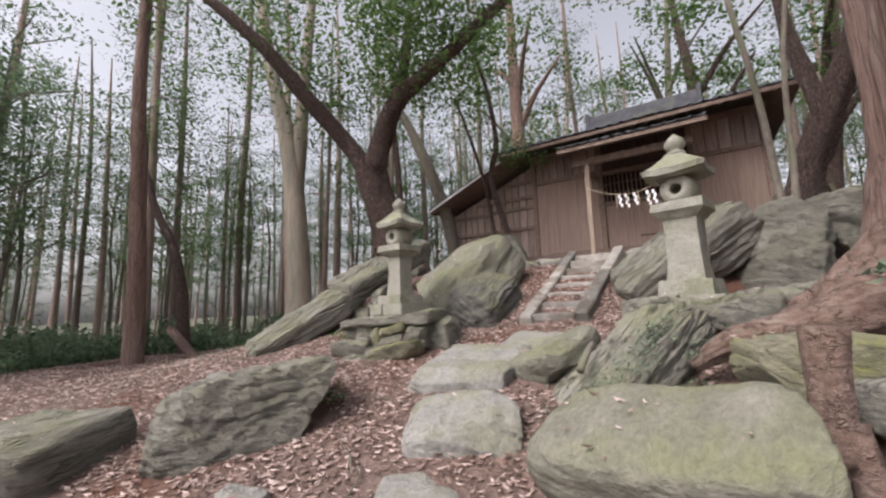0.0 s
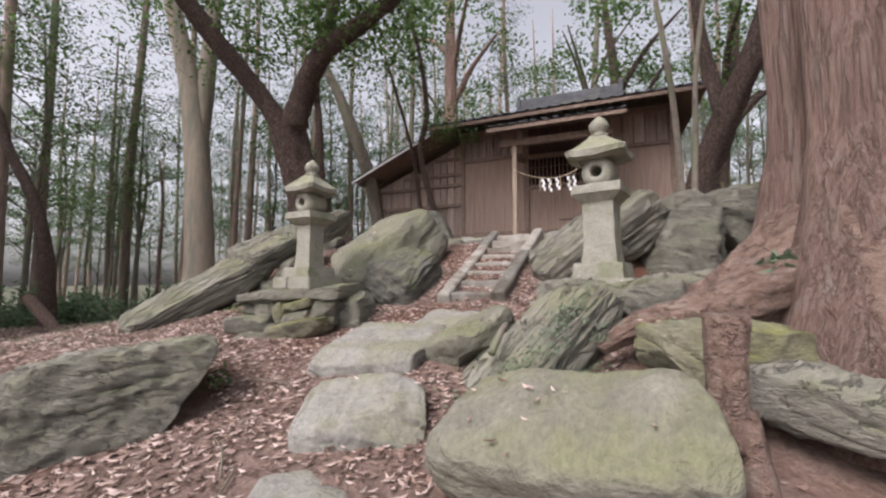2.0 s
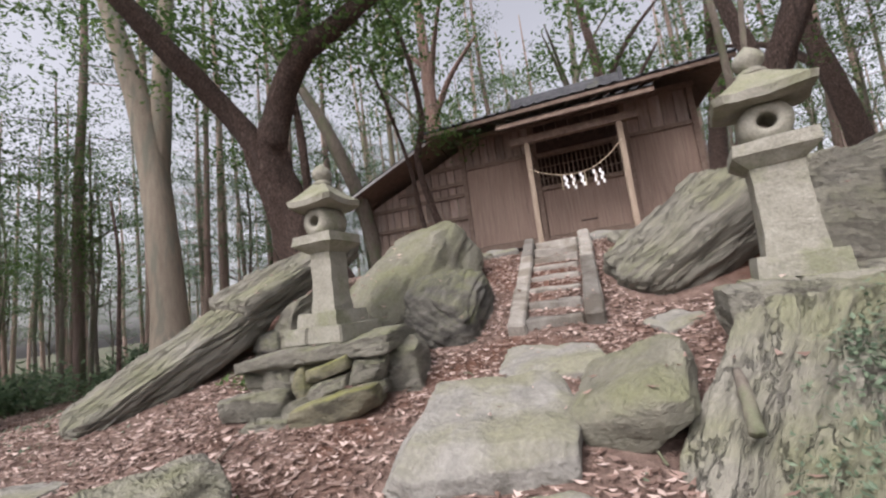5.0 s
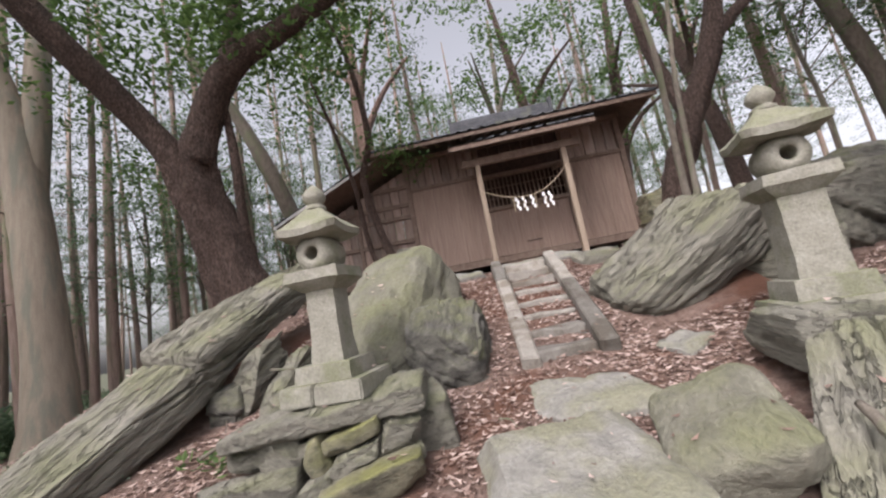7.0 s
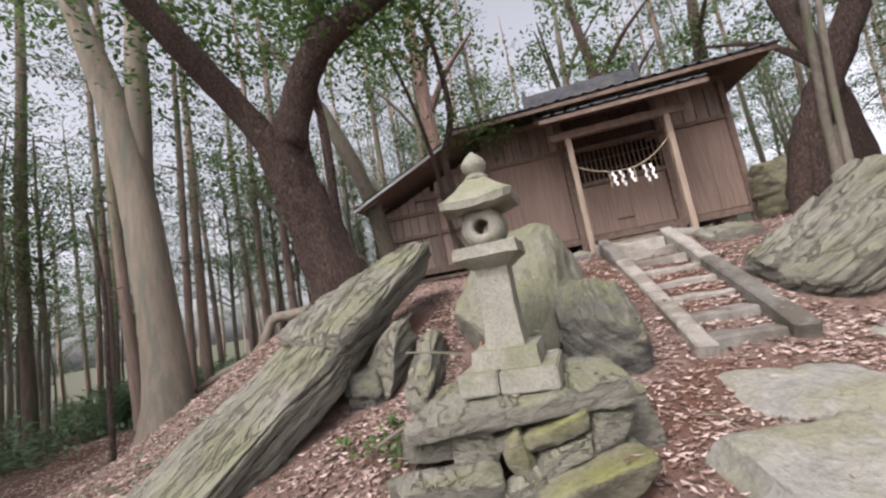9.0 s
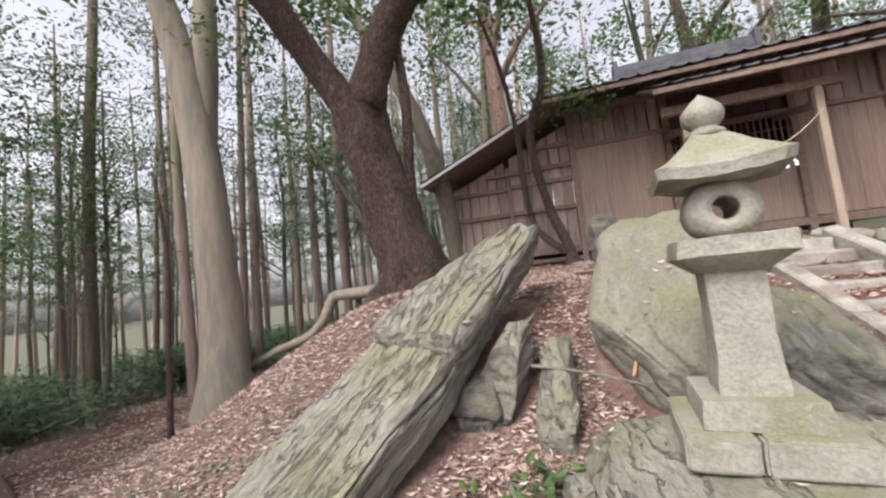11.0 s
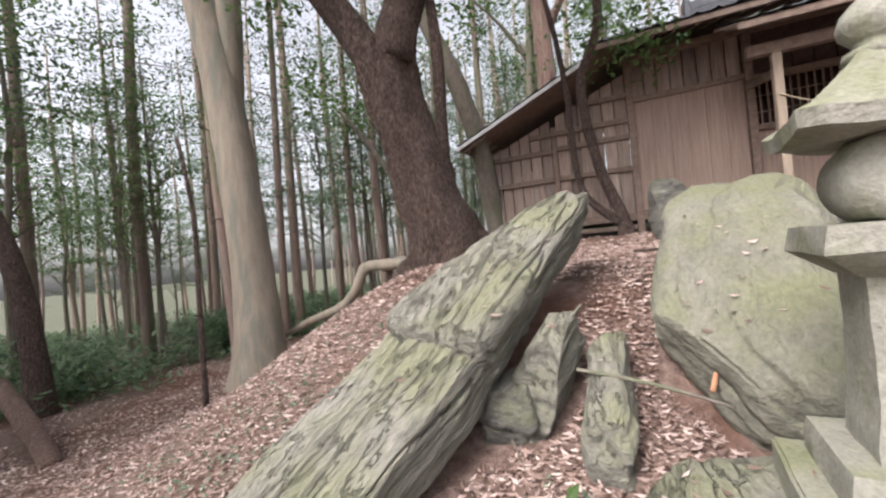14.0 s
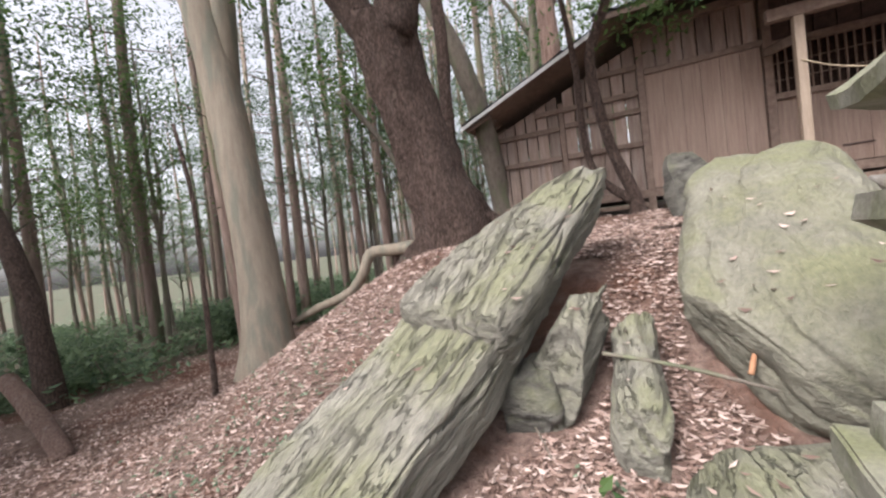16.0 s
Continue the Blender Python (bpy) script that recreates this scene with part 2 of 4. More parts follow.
def tube(bm, pts, radii, sides=10, rough=0.0, seed=0, flute=0.0, smooth_steps=4):
    """A limb along a path, with a smooth bend, taper and uneven girth."""
    pts = [Vector(p) for p in pts]
    path, rad = [], []
    for i in range(len(pts) - 1):
        p0, p1, p2, p3 = pts[max(i - 1, 0)], pts[i], pts[i + 1], pts[min(i + 2, len(pts) - 1)]
        for k in range(smooth_steps):
            t = k / smooth_steps
            path.append(0.5 * ((2 * p1) + (p2 - p0) * t + (2 * p0 - 5 * p1 + 4 * p2 - p3) * t * t + (3 * p1 - p0 - 3 * p2 + p3) * t ** 3))
            rad.append(radii[i] * (1 - t) + radii[i + 1] * t)
    path.append(pts[-1])
    rad.append(radii[-1])
    rings = []
    side = Vector((1, 0.13, 0.07))
    for i, p in enumerate(path):
        d = (path[min(i + 1, len(path) - 1)] - path[max(i - 1, 0)]).normalized()
        side = (side - d * side.dot(d)).normalized()
        up = d.cross(side)
        ring = []
        for k in range(sides):
            a = 2 * math.pi * k / sides
            o = side * math.cos(a) + up * math.sin(a)
            r = rad[i]
            if rough:
                r *= 1 + rough * noise.noise((p + o * rad[i]) * (1.2 / max(rad[i], 0.05)) + Vector((seed, 0, 0)))
            if flute:
                r *= 1 + flute * noise.noise(Vector((math.cos(a) * 2.4 + seed, math.sin(a) * 2.4, p.z * 0.25)))
                if sides > 30:
                    r *= 1 + 0.09 * (1 - 2 * abs(noise.noise(Vector((math.cos(a) * 8 + seed, math.sin(a) * 8, p.z * 0.7)))))
            ring.append(bm.verts.new(p + o * r))
        rings.append(ring)
    for r0, r1 in zip(rings, rings[1:]):
        for k in range(sides):
            bm.faces.new((r0[k], r0[(k + 1) % sides], r1[(k + 1) % sides], r1[k]))
    bm.faces.new(rings[-1])
    bm.faces.new(rings[0][::-1])
    return bm


def mesh_of(name, verts, faces, mat):
    me = bpy.data.meshes.new(name)
    me.from_pydata(verts, [], faces)
    me.materials.append(mat)
    me.update()
    return me


def leaf_cloud(rng, clumps, per, spread, size, droop=0.0, long=1.9, flat=0.6):
    """Many small folded leaves, gathered in clumps with gaps between them."""
    v, f = [], []
    for c, s in clumps:
        n_leaf = max(3, int(per * s))
        for _ in range(n_leaf):
            d = Vector((rng.gauss(0, 1), rng.gauss(0, 1), rng.gauss(0, flat))) * spread * s
            p = Vector(c) + d
            a = Vector((rng.uniform(-1, 1), rng.uniform(-1, 1), rng.uniform(-0.7, 0.4) - droop)).normalized()
            b = a.cross(Vector((rng.uniform(-0.5, 0.5), rng.uniform(-0.5, 0.5), 1))).normalized()
            k = size * rng.uniform(0.6, 1.3)
            i = len(v)
            u = a.cross(b) * k * 0.18
            v += [p - a * k * long / 2, p + b * k / 2 + u, p + a * k * long / 2, p - b * k / 2 + u]
            f += [(i, i + 1, i + 2), (i, i + 2, i + 3)]
    return v, f


# ---- the ground: a bank that climbs to the shrine and falls away to the wood ----
def smooth01(a, b, x):
    t = min(1, max(0, (x - a) / (b - a)))
    return t * t * (3 - 2 * t)


BANK_Y = (-40, -12, -6, -4, -2.7, -1.8, -1.0, 0.0, 1.1, 2.8, 4.4, 7.0, 12, 30, 90)
BANK_Z = (-2.6, -1.7, -1.15, -0.88, -0.66, -0.40, -0.22, 0.0, 0.55, 1.06, 1.2, 1.14, 1.6, 3.2, 6.0)


def height(x, y, fine=True):
    bank = sum(float(np.interp(y + o, BANK_Y, BANK_Z)) for o in (-0.35, 0, 0.35)) / 3
    edge = -4.1 - 0.22 * max(0.0, min(y, 5.0))
    wood = -0.78 - min(7.0, 0.07 * max(0.0, -x - 10))
    drop = 0.5 * smooth01(0, 3.6, edge - x) + 0.5 * min(1.0, max(0.0, (edge - x) / 3.5))
    z = bank * (1 - drop) + min(bank, wood) * drop
    z += 0.22 * smooth01(1.2, 2.4, x) * smooth01(-2.6, -1.4, y) * (1 - smooth01(0.5, 2.5, y))
    z += 0.16 * smooth01(-0.6, -2.2, x) * smooth01(-0.6, 1.0, y) * (1 - smooth01(1.5, 3.0, y)) * (1 - drop)
    if fine:
        z += 0.05 * noise.noise(Vector((x * 0.9, y * 0.9, 3))) + 0.02 * noise.noise(Vector((x * 3.1, y * 3.1, 7)))
    return z


def axis_steps(lo, hi, step, far):
    inner = list(np.arange(lo, hi + 1e-6, step))
    grow, out = [], step
    x = 0
    while x < far:
        out *= 1.22
        x += out
        grow.append(x)
    return [lo - g for g in grow[::-1]] + inner + [hi + g for g in grow]


gx, gy = axis_steps(-11, 6, 0.12, 600), axis_steps(-7, 7, 0.12, 600)
verts = [(x, y, height(x, y)) for y in gy for x in gx]
nx = len(gx)
faces = [(j * nx + i, j * nx + i + 1, (j + 1) * nx + i + 1, (j + 1) * nx + i) for j in range(len(gy) - 1) for i in range(nx - 1)]
ground_mesh = mesh_of("ground", verts, faces, SOIL)
ground_mesh.polygons.foreach_set("use_smooth", [True] * len(ground_mesh.polygons))
ground_mesh.materials.append(FLOOR_GREEN)
for poly in ground_mesh.polygons:
    x, y, _ = poly.center
    wob = 1.2 * noise.noise(Vector((x * 0.5, y * 0.5, 2)))
    poly.material_index = int(x + wob < -12 + 0.28 * max(0, y - 1.5) and y > -5 or y + wob > 11)
ground = tagged(new("ground", ground_mesh), "sloping woodland floor of reddish soil and leaf litter", "ground", kind="structure")


# ---- rocks ----
def rock(label, c, u, v, w, seed, mat=ROCK, n=17, power=7.0, cuts=10, strata=0.035, lumps=0.035, taper=0.0, tip=0.0, slant=0.6, name="rock", group="", flutes=0.0):
    """A weathered block: half axes u, v, w; broken corners, bedding ledges that run along v, and worn edges."""
    rng = random.Random(seed)
    u, v, w, c = Vector(u), Vector(v), Vector(w), Vector(c)
    planes = []
    for _ in range(cuts):
        d = Vector((rng.gauss(0, 1), rng.gauss(0, 1), rng.gauss(0, 0.8))).normalized()
        reach = (abs(d.x) + abs(d.y) + abs(d.z))
        planes.append((d, reach * rng.uniform(0.66, 0.9)))
    if max(u.length, v.length) > 0.33 and n == 17:
        n = 30
    ey = v.normalized()
    ez = (w - ey * w.dot(ey)).normalized()
    turn = Matrix((ey.cross(ez), ey, ez)).transposed()
    back = turn.transposed()
    bm = bmesh.new()
    bmesh.ops.create_cube(bm, size=2)
    bmesh.ops.subdivide_edges(bm, edges=bm.edges[:], cuts=n, use_grid_fill=True)
    lu, lv, lw = u.length, v.length, w.length
    off = Vector((seed * 3.7, seed * 1.3, 0))
    thin = 1 / max(0.05, 0.55 * lw)
    ca, sa = math.cos(slant), math.sin(slant)
    for q in bm.verts:
        p = q.co.copy()
        p /= (abs(p.x) ** power + abs(p.y) ** power + abs(p.z) ** power) ** (1 / power)
        for d, k in planes:
            e = p.dot(d) - k
            if e > 0:
                p -= d * e
        if taper:
            f = 1 - taper * (p.z + 1) / 2
            p.x *= f
            p.y *= f
        if tip:
            p.x = 1 - (1 - p.x) * (1 - tip * (p.y + 1) / 2)
        m = Vector((p.x * lu, p.y * lv, p.z * lw))
        d = Vector((p.x / lu, p.y / lv, p.z / lw)).normalized()
        bed = m.z * ca + m.x * sa + 0.05 * noise.noise(m * 2.3 + off)
        k = bed * 9 + 1.6 * noise.noise(Vector((m.x * 1.5, m.y * 1.1, m.z * 2)) + off)
        saw = k - math.floor(k)
        hard = noise.noise(Vector((math.floor(k) * 3.1, m.y * 1.6, seed)))
        some = min(1.0, max(0.0, 0.35 + 1.6 * noise.noise(Vector((m.x * 2.1, m.y * 1.3, m.z * 2.1)) + off * 3)))
        ledge = (hard * 0.9 - 0.9 * some * max(0.0, saw - 0.8) / 0.2) * strata
        chip = noise.noise(Vector((m.x * 7, m.y * 2.2, m.z * 7)) + off)
        ledge += strata * 0.45 * (1 - 2 * abs(chip))
        big = noise.noise(m * 1.6 + off) + 0.5 * noise.noise(m * 3.9 + off)
        fine = noise.noise(m * 11 + off) + 0.6 * noise.noise(m * 23 + off)
        if flutes:
            run = noise.noise(Vector((m.x * 8.5, m.y * 1.0, m.z * 8.5)) + off) + 0.45 * noise.noise(Vector((m.x * 19, m.y * 2.4, m.z * 19)) + off)
            ledge -= flutes * max(0.0, 1 - abs(run) / 0.16) - flutes * 0.5 * run
        m += d * (big * lumps + fine * 0.009 + ledge * min(1.0, lw / 0.15))
        world_m = u / lu * m.x + v / lv * m.y + w / lw * m.z
        q.co = back @ world_m
    ob = tagged(finish(name, bm, mat), label, "rock", group)
    ob.matrix_basis = Matrix.Translation(c) @ turn.to_4x4()
    return ob


def at_ground(x, y, dz=0.0):
    return (x, y, height(x, y) + dz)

# boulders and stones along the path
rock("large angular boulder with ledges beside the path", (-1.38, -2.98, -0.54), (0.38, 0.52, 0.10), (-0.42, 0.27, -0.04), (0.04, 0.03, 0.31), 11, ROCK, strata=0.06, slant=0.15, cuts=14, n=52, power=8)
rock("flat grey stepping stone set in leaf litter", (0.45, -2.45, -0.62), (0.37, 0.15, 0.05), (-0.15, 0.27, 0.07), (0, 0, 0.16), 12, ROCK_PALE, strata=0.035, cuts=14, power=9)
rock("broad trodden stone slab on the path", (0.04, -1.50, -0.38), (0.52, 0.10, 0.0), (-0.1, 0.50, 0.07), (0, -0.02, 0.19), 13, ROCK_PALE, strata=0.02)
rock("flat stone slab at the foot of the steps", (0.35, -0.60, -0.18), (0.40, -0.06, 0.03), (-0.05, 0.34, 0.04), (0, 0, 0.10), 14, ROCK_PALE, strata=0.015)
rock("pale sloping slab beside the path", (0.85, -1.40, -0.19), (0.27, -0.14, 0.10), (0.10, 0.38, 0.10), (-0.05, -0.04, 0.13), 15, ROCK_SMOOTH, strata=0.015, power=5)
rock("long ribbed slab overgrown with ivy", (1.49, -1.68, -0.22), (0.27, -0.17, 0.03), (0.30, 0.36, 0.37), (-0.067, -0.083, 0.132), 16, ROCK, strata=0.04, n=52, cuts=4, slant=0.9, flutes=0.03, power=9)
rock("huge smooth slab lying across the bank", (1.78, -2.74, -0.42), (0.62, -0.10, 0.08), (0.06, 0.34, 0.13), (-0.02, -0.08, 0.17), 17, ROCK_SMOOTH, strata=0.02, power=5)
rock("mossy rounded block under the cedar roots", (2.52, -2.02, -0.10), (0.36, 0.10, 0.0), (-0.08, 0.20, 0.02), (0, 0, 0.15), 18, ROCK_MOSS)
rock("split slab among cedar roots", (3.05, -2.35, -0.28), (0.45, -0.3, -0.08), (0.14, 0.2, 0.03), (0, 0, 0.11), 19, ROCK)
rock("small grey stepping stone half buried in litter", (0.58, -3.1, -0.87), (0.26, 0.12, 0), (-0.1, 0.18, 0.02), (0, 0, 0.14), 20, ROCK_PALE, strata=0.015)
rock("low broad boulder at the edge of the clearing", (-2.75, -4.05, -0.95), (0.6, 0.3, 0.02), (-0.3, 0.5, 0.02), (0, 0, 0.42), 21, ROCK)
rock("small stone half sunk in leaves", (-0.35, -3.62, -0.80), (0.14, 0.05, 0), (-0.05, 0.11, 0), (0, 0, 0.1), 22, ROCK_PALE)
rock("small flat stone in the litter", at_ground(-3.0, -2.2, 0.0), (0.28, 0.1, 0), (-0.08, 0.15, 0), (0, 0, 0.07), 23, ROCK_PALE)
rock("flat stone in the litter below the ledge", at_ground(1.35, -0.05, 0.0), (0.2, 0.1, 0.03), (-0.07, 0.15, 0.04), (0, 0, 0.05), 24, ROCK_PALE)
rock("leaning ribbed slab beside the steps", (1.78, 0.68, 0.74), (-0.26, 0.40, 0.10), (0.62, -0.12, 0.46), (-0.14, -0.12, 0.20), 25, ROCK, strata=0.06, n=52, cuts=6, slant=0.8, flutes=0.025, power=8)
rock("tall rock behind the stone lantern", (2.80, 0.48, 0.72), (0.40, 0.12, 0.10), (-0.14, 0.36, 0.0), (0.08, 0.06, 0.62), 26, ROCK, taper=0.35)
rock("small mossy block beside the steps", (1.17, 1.02, 0.60), (0.13, 0.03, 0), (-0.03, 0.13, 0), (0, 0, 0.19), 27, ROCK_MOSS, n=9)
rock("rounded green boulder leaning by the steps", (-1.25, 0.94, 0.69), (0.47, -0.24, -0.02), (0.20, 1.02, 0.62), (-0.20, -0.22, 0.42), 28, ROCK_SMOOTH, strata=0.035, lumps=0.06, power=4.2, n=52, cuts=8)
rock("dark folded rock at the foot of the boulder", (-0.66, 0.34, 0.22), (0.36, 0.06, -0.06), (0.02, 0.50, 0.22), (-0.05, -0.12, 0.40), 29, ROCK_DARK, strata=0.05, power=6, n=44, cuts=12, flutes=0.02)
rock("long fluted slab leaning up the bank", (-3.52, -0.66, 0.12), (0.34, -0.17, -0.07), (0.38, 0.78, 0.52), (-0.02, -0.12, 0.20), 30, ROCK, strata=0.03, n=62, power=5, cuts=5, lumps=0.025, slant=0.9, flutes=0.028)
rock("fluted upper slab with a broken tip", (-2.98, 0.56, 1.02), (0.38, -0.05, -0.10), (0.28, 0.84, 0.48), (0.044, -0.096, 0.19), 31, ROCK, strata=0.04, n=62, power=7, cuts=3, tip=0.58, lumps=0.02, slant=0.9, flutes=0.034)
rock("wedge of rock propping the slab", (-2.64, 0.12, 0.36), (0.27, -0.03, 0.08), (0.05, 0.26, 0.1), (0.12, 0.0, 0.32), 32, ROCK, power=9, taper=0.45, cuts=9, n=36, strata=0.05)
rock("dark rock in the hollow under the slab", (-2.82, 0.0, 0.16), (0.16, 0, 0.02), (0, 0.2, 0.05), (0, 0, 0.16), 39, ROCK_DARK, strata=0.04)
rock("narrow upright stone in the litter", (-2.26, 0.06, 0.22), (0.15, -0.03, 0), (0.0, 0.48, 0.24), (0, -0.06, 0.15), 33, ROCK, n=34, power=5, cuts=12, taper=0.25, flutes=0.012)
rock("dark pointed rock by the shrine wall", (-1.42, 3.2, 1.36), (0.36, 0.08, 0), (-0.06, 0.28, 0), (-0.10, 0, 0.48), 34, ROCK_DARK, taper=0.5, power=8, cuts=14)
rock("dark rock behind the stone lantern", (-3.6, 2.1, 0.85), (0.3, 0.2, 0.1), (-0.1, 0.35, 0.1), (0, 0, 0.3), 35, ROCK_DARK)
rock("stone ledge under the lantern", (1.95, -1.04, 0.17), (0.56, -0.05, 0.02), (0.03, 0.38, 0.02), (0, 0, 0.13), 36, ROCK, strata=0.04)
rock("flat ledge stone beside the lantern", (2.75, -0.85, 0.27), (0.5, -0.08, 0.03), (0.05, 0.3, 0.02), (0, 0, 0.1), 37, ROCK)
rock("mossy block against the side of the shrine", (4.0, 5.2, 1.75), (0.45, 0.1, 0), (-0.1, 0.4, 0), (0, 0, 0.6), 38, ROCK_MOSS, strata=0.07)
for k, (x, y, s) in enumerate(((3.9, 1.2, 0.75), (4.9, 2.2, 0.9), (4.4, 0.2, 0.5), (5.9, 1.4, 0.8), (3.7, 2.3, 0.6))):
    rock("dark stacked outcrop behind the lantern", at_ground(x, y, s * 0.35), (s, 0.15, 0), (-0.1, s * 0.7, 0), (0.05, 0, s * 0.6), 40 + k, ROCK_DARK if k % 2 else ROCK,
         strata=0.08, group="outcrop beside the shrine")
for k, (x, y, s) in enumerate(((-0.95, 2.75, 0.3), (-0.5, 2.95, 0.28), (0.75, 3.35, 0.26), (1.25, 3.2, 0.3), (1.55, 2.6, 0.35), (0.35, 3.6, 0.3))):
    rock("flat stone laid before the shrine", at_ground(x, y, 0.03), (s, 0.04, 0), (-0.04, s * 0.7, 0.05), (0, 0, 0.09), 50 + k, ROCK_PALE if k % 2 else ROCK, n=9,
         group="stones before the shrine")

# ---- stone steps ----
steps = tagged(empty("stone_steps", pose(0, 0, 0)), "worn stone steps between two sloping kerbs", "steps", kind="structure")
N_STEP = 8
for i in range(N_STEP):
    bm = bmesh.new()
    y0, z1 = 0.02 + i * 0.35, 0.06 + (i + 0.7) * 1.13 / N_STEP
    box(bm, (0.12, y0, z1 - 0.22), (0.66 + 0.012 * i, y0 + 0.42, z1), 0.02)
    bmesh.ops.subdivide_edges(bm, edges=bm.edges[:], cuts=3, use_grid_fill=True)
    for q in bm.verts:
        q.co += Vector((noise.noise(q.co * 5), noise.noise(q.co * 5 + Vector((9, 0, 0))), noise.noise(q.co * 4 + Vector((0, 9, 0))))) * 0.02
    part("tread", bm, STEP, steps, smooth=False)
for side, (a, b) in enumerate((((0.05, -0.05, 0.03), (0.0, 2.85, 1.18)), ((0.76, -0.02, 0.08), (0.86, 2.75, 1.18)))):
    a, b = Vector(a), Vector(b)
    cuts = (0, 0.36, 0.7, 1) if side == 0 else (0, 0.55, 1)
    for k0, k1 in zip(cuts, cuts[1:]):
        bm = bmesh.new()
        beam(bm, a.lerp(b, k0), a.lerp(b, k1 - 0.004), 0.17, 0.22, 0.02)
        bmesh.ops.subdivide_edges(bm, edges=bm.edges[:], cuts=4, use_grid_fill=True)
        for q in bm.verts:
            q.co += Vector((noise.noise(q.co * 4), noise.noise(q.co * 4 + Vector((9, 0, 0))), noise.noise(q.co * 4 + Vector((0, 9, 0))))) * 0.022
        part("kerb", bm, STEP, steps)


# ---- stone lanterns ----
def prism(bm, z0, z1, r0, r1, sides=4, bulge=0.0, rings=1, cx=0.0, cy=0.0):
    """A many-sided block whose half width goes from r0 to r1."""
    turn = math.pi / sides
    k = 1 / math.cos(turn)
    prev = None
    for i in range(rings + 1):
        t = i / rings
        r = (r0 * (1 - t) + r1 * t) + bulge * math.sin(math.pi * t)
        ring = [bm.verts.new((cx + r * k * math.cos(turn + 2 * math.pi * j / sides), cy + r * k * math.sin(turn + 2 * math.pi * j / sides), z0 + (z1 - z0) * t)) for j in range(sides)]
        if prev:
            for j in range(sides):
                bm.faces.new((prev[j], prev[(j + 1) % sides], ring[(j + 1) % sides], ring[j]))
        else:
            bm.faces.new(ring[::-1])
        prev = ring
    bm.faces.new(prev)
    return bm


def worn(bm, amount=0.008, cuts=3, bevel=0.012):
    bmesh.ops.bevel(bm, geom=[e for e in bm.edges if e.calc_face_angle(0) > 0.5], offset=bevel, segments=2, affect="EDGES")
    bmesh.ops.triangulate(bm, faces=[f for f in bm.faces if len(f.verts) > 4])
    bmesh.ops.subdivide_edges(bm, edges=bm.edges[:], cuts=cuts, use_grid_fill=True)
    for q in bm.verts:
        q.co += Vector((noise.noise(q.co * 9), noise.noise(q.co * 9 + Vector((5, 0, 0))), noise.noise(q.co * 9 + Vector((0, 5, 0))))) * amount
    return bm


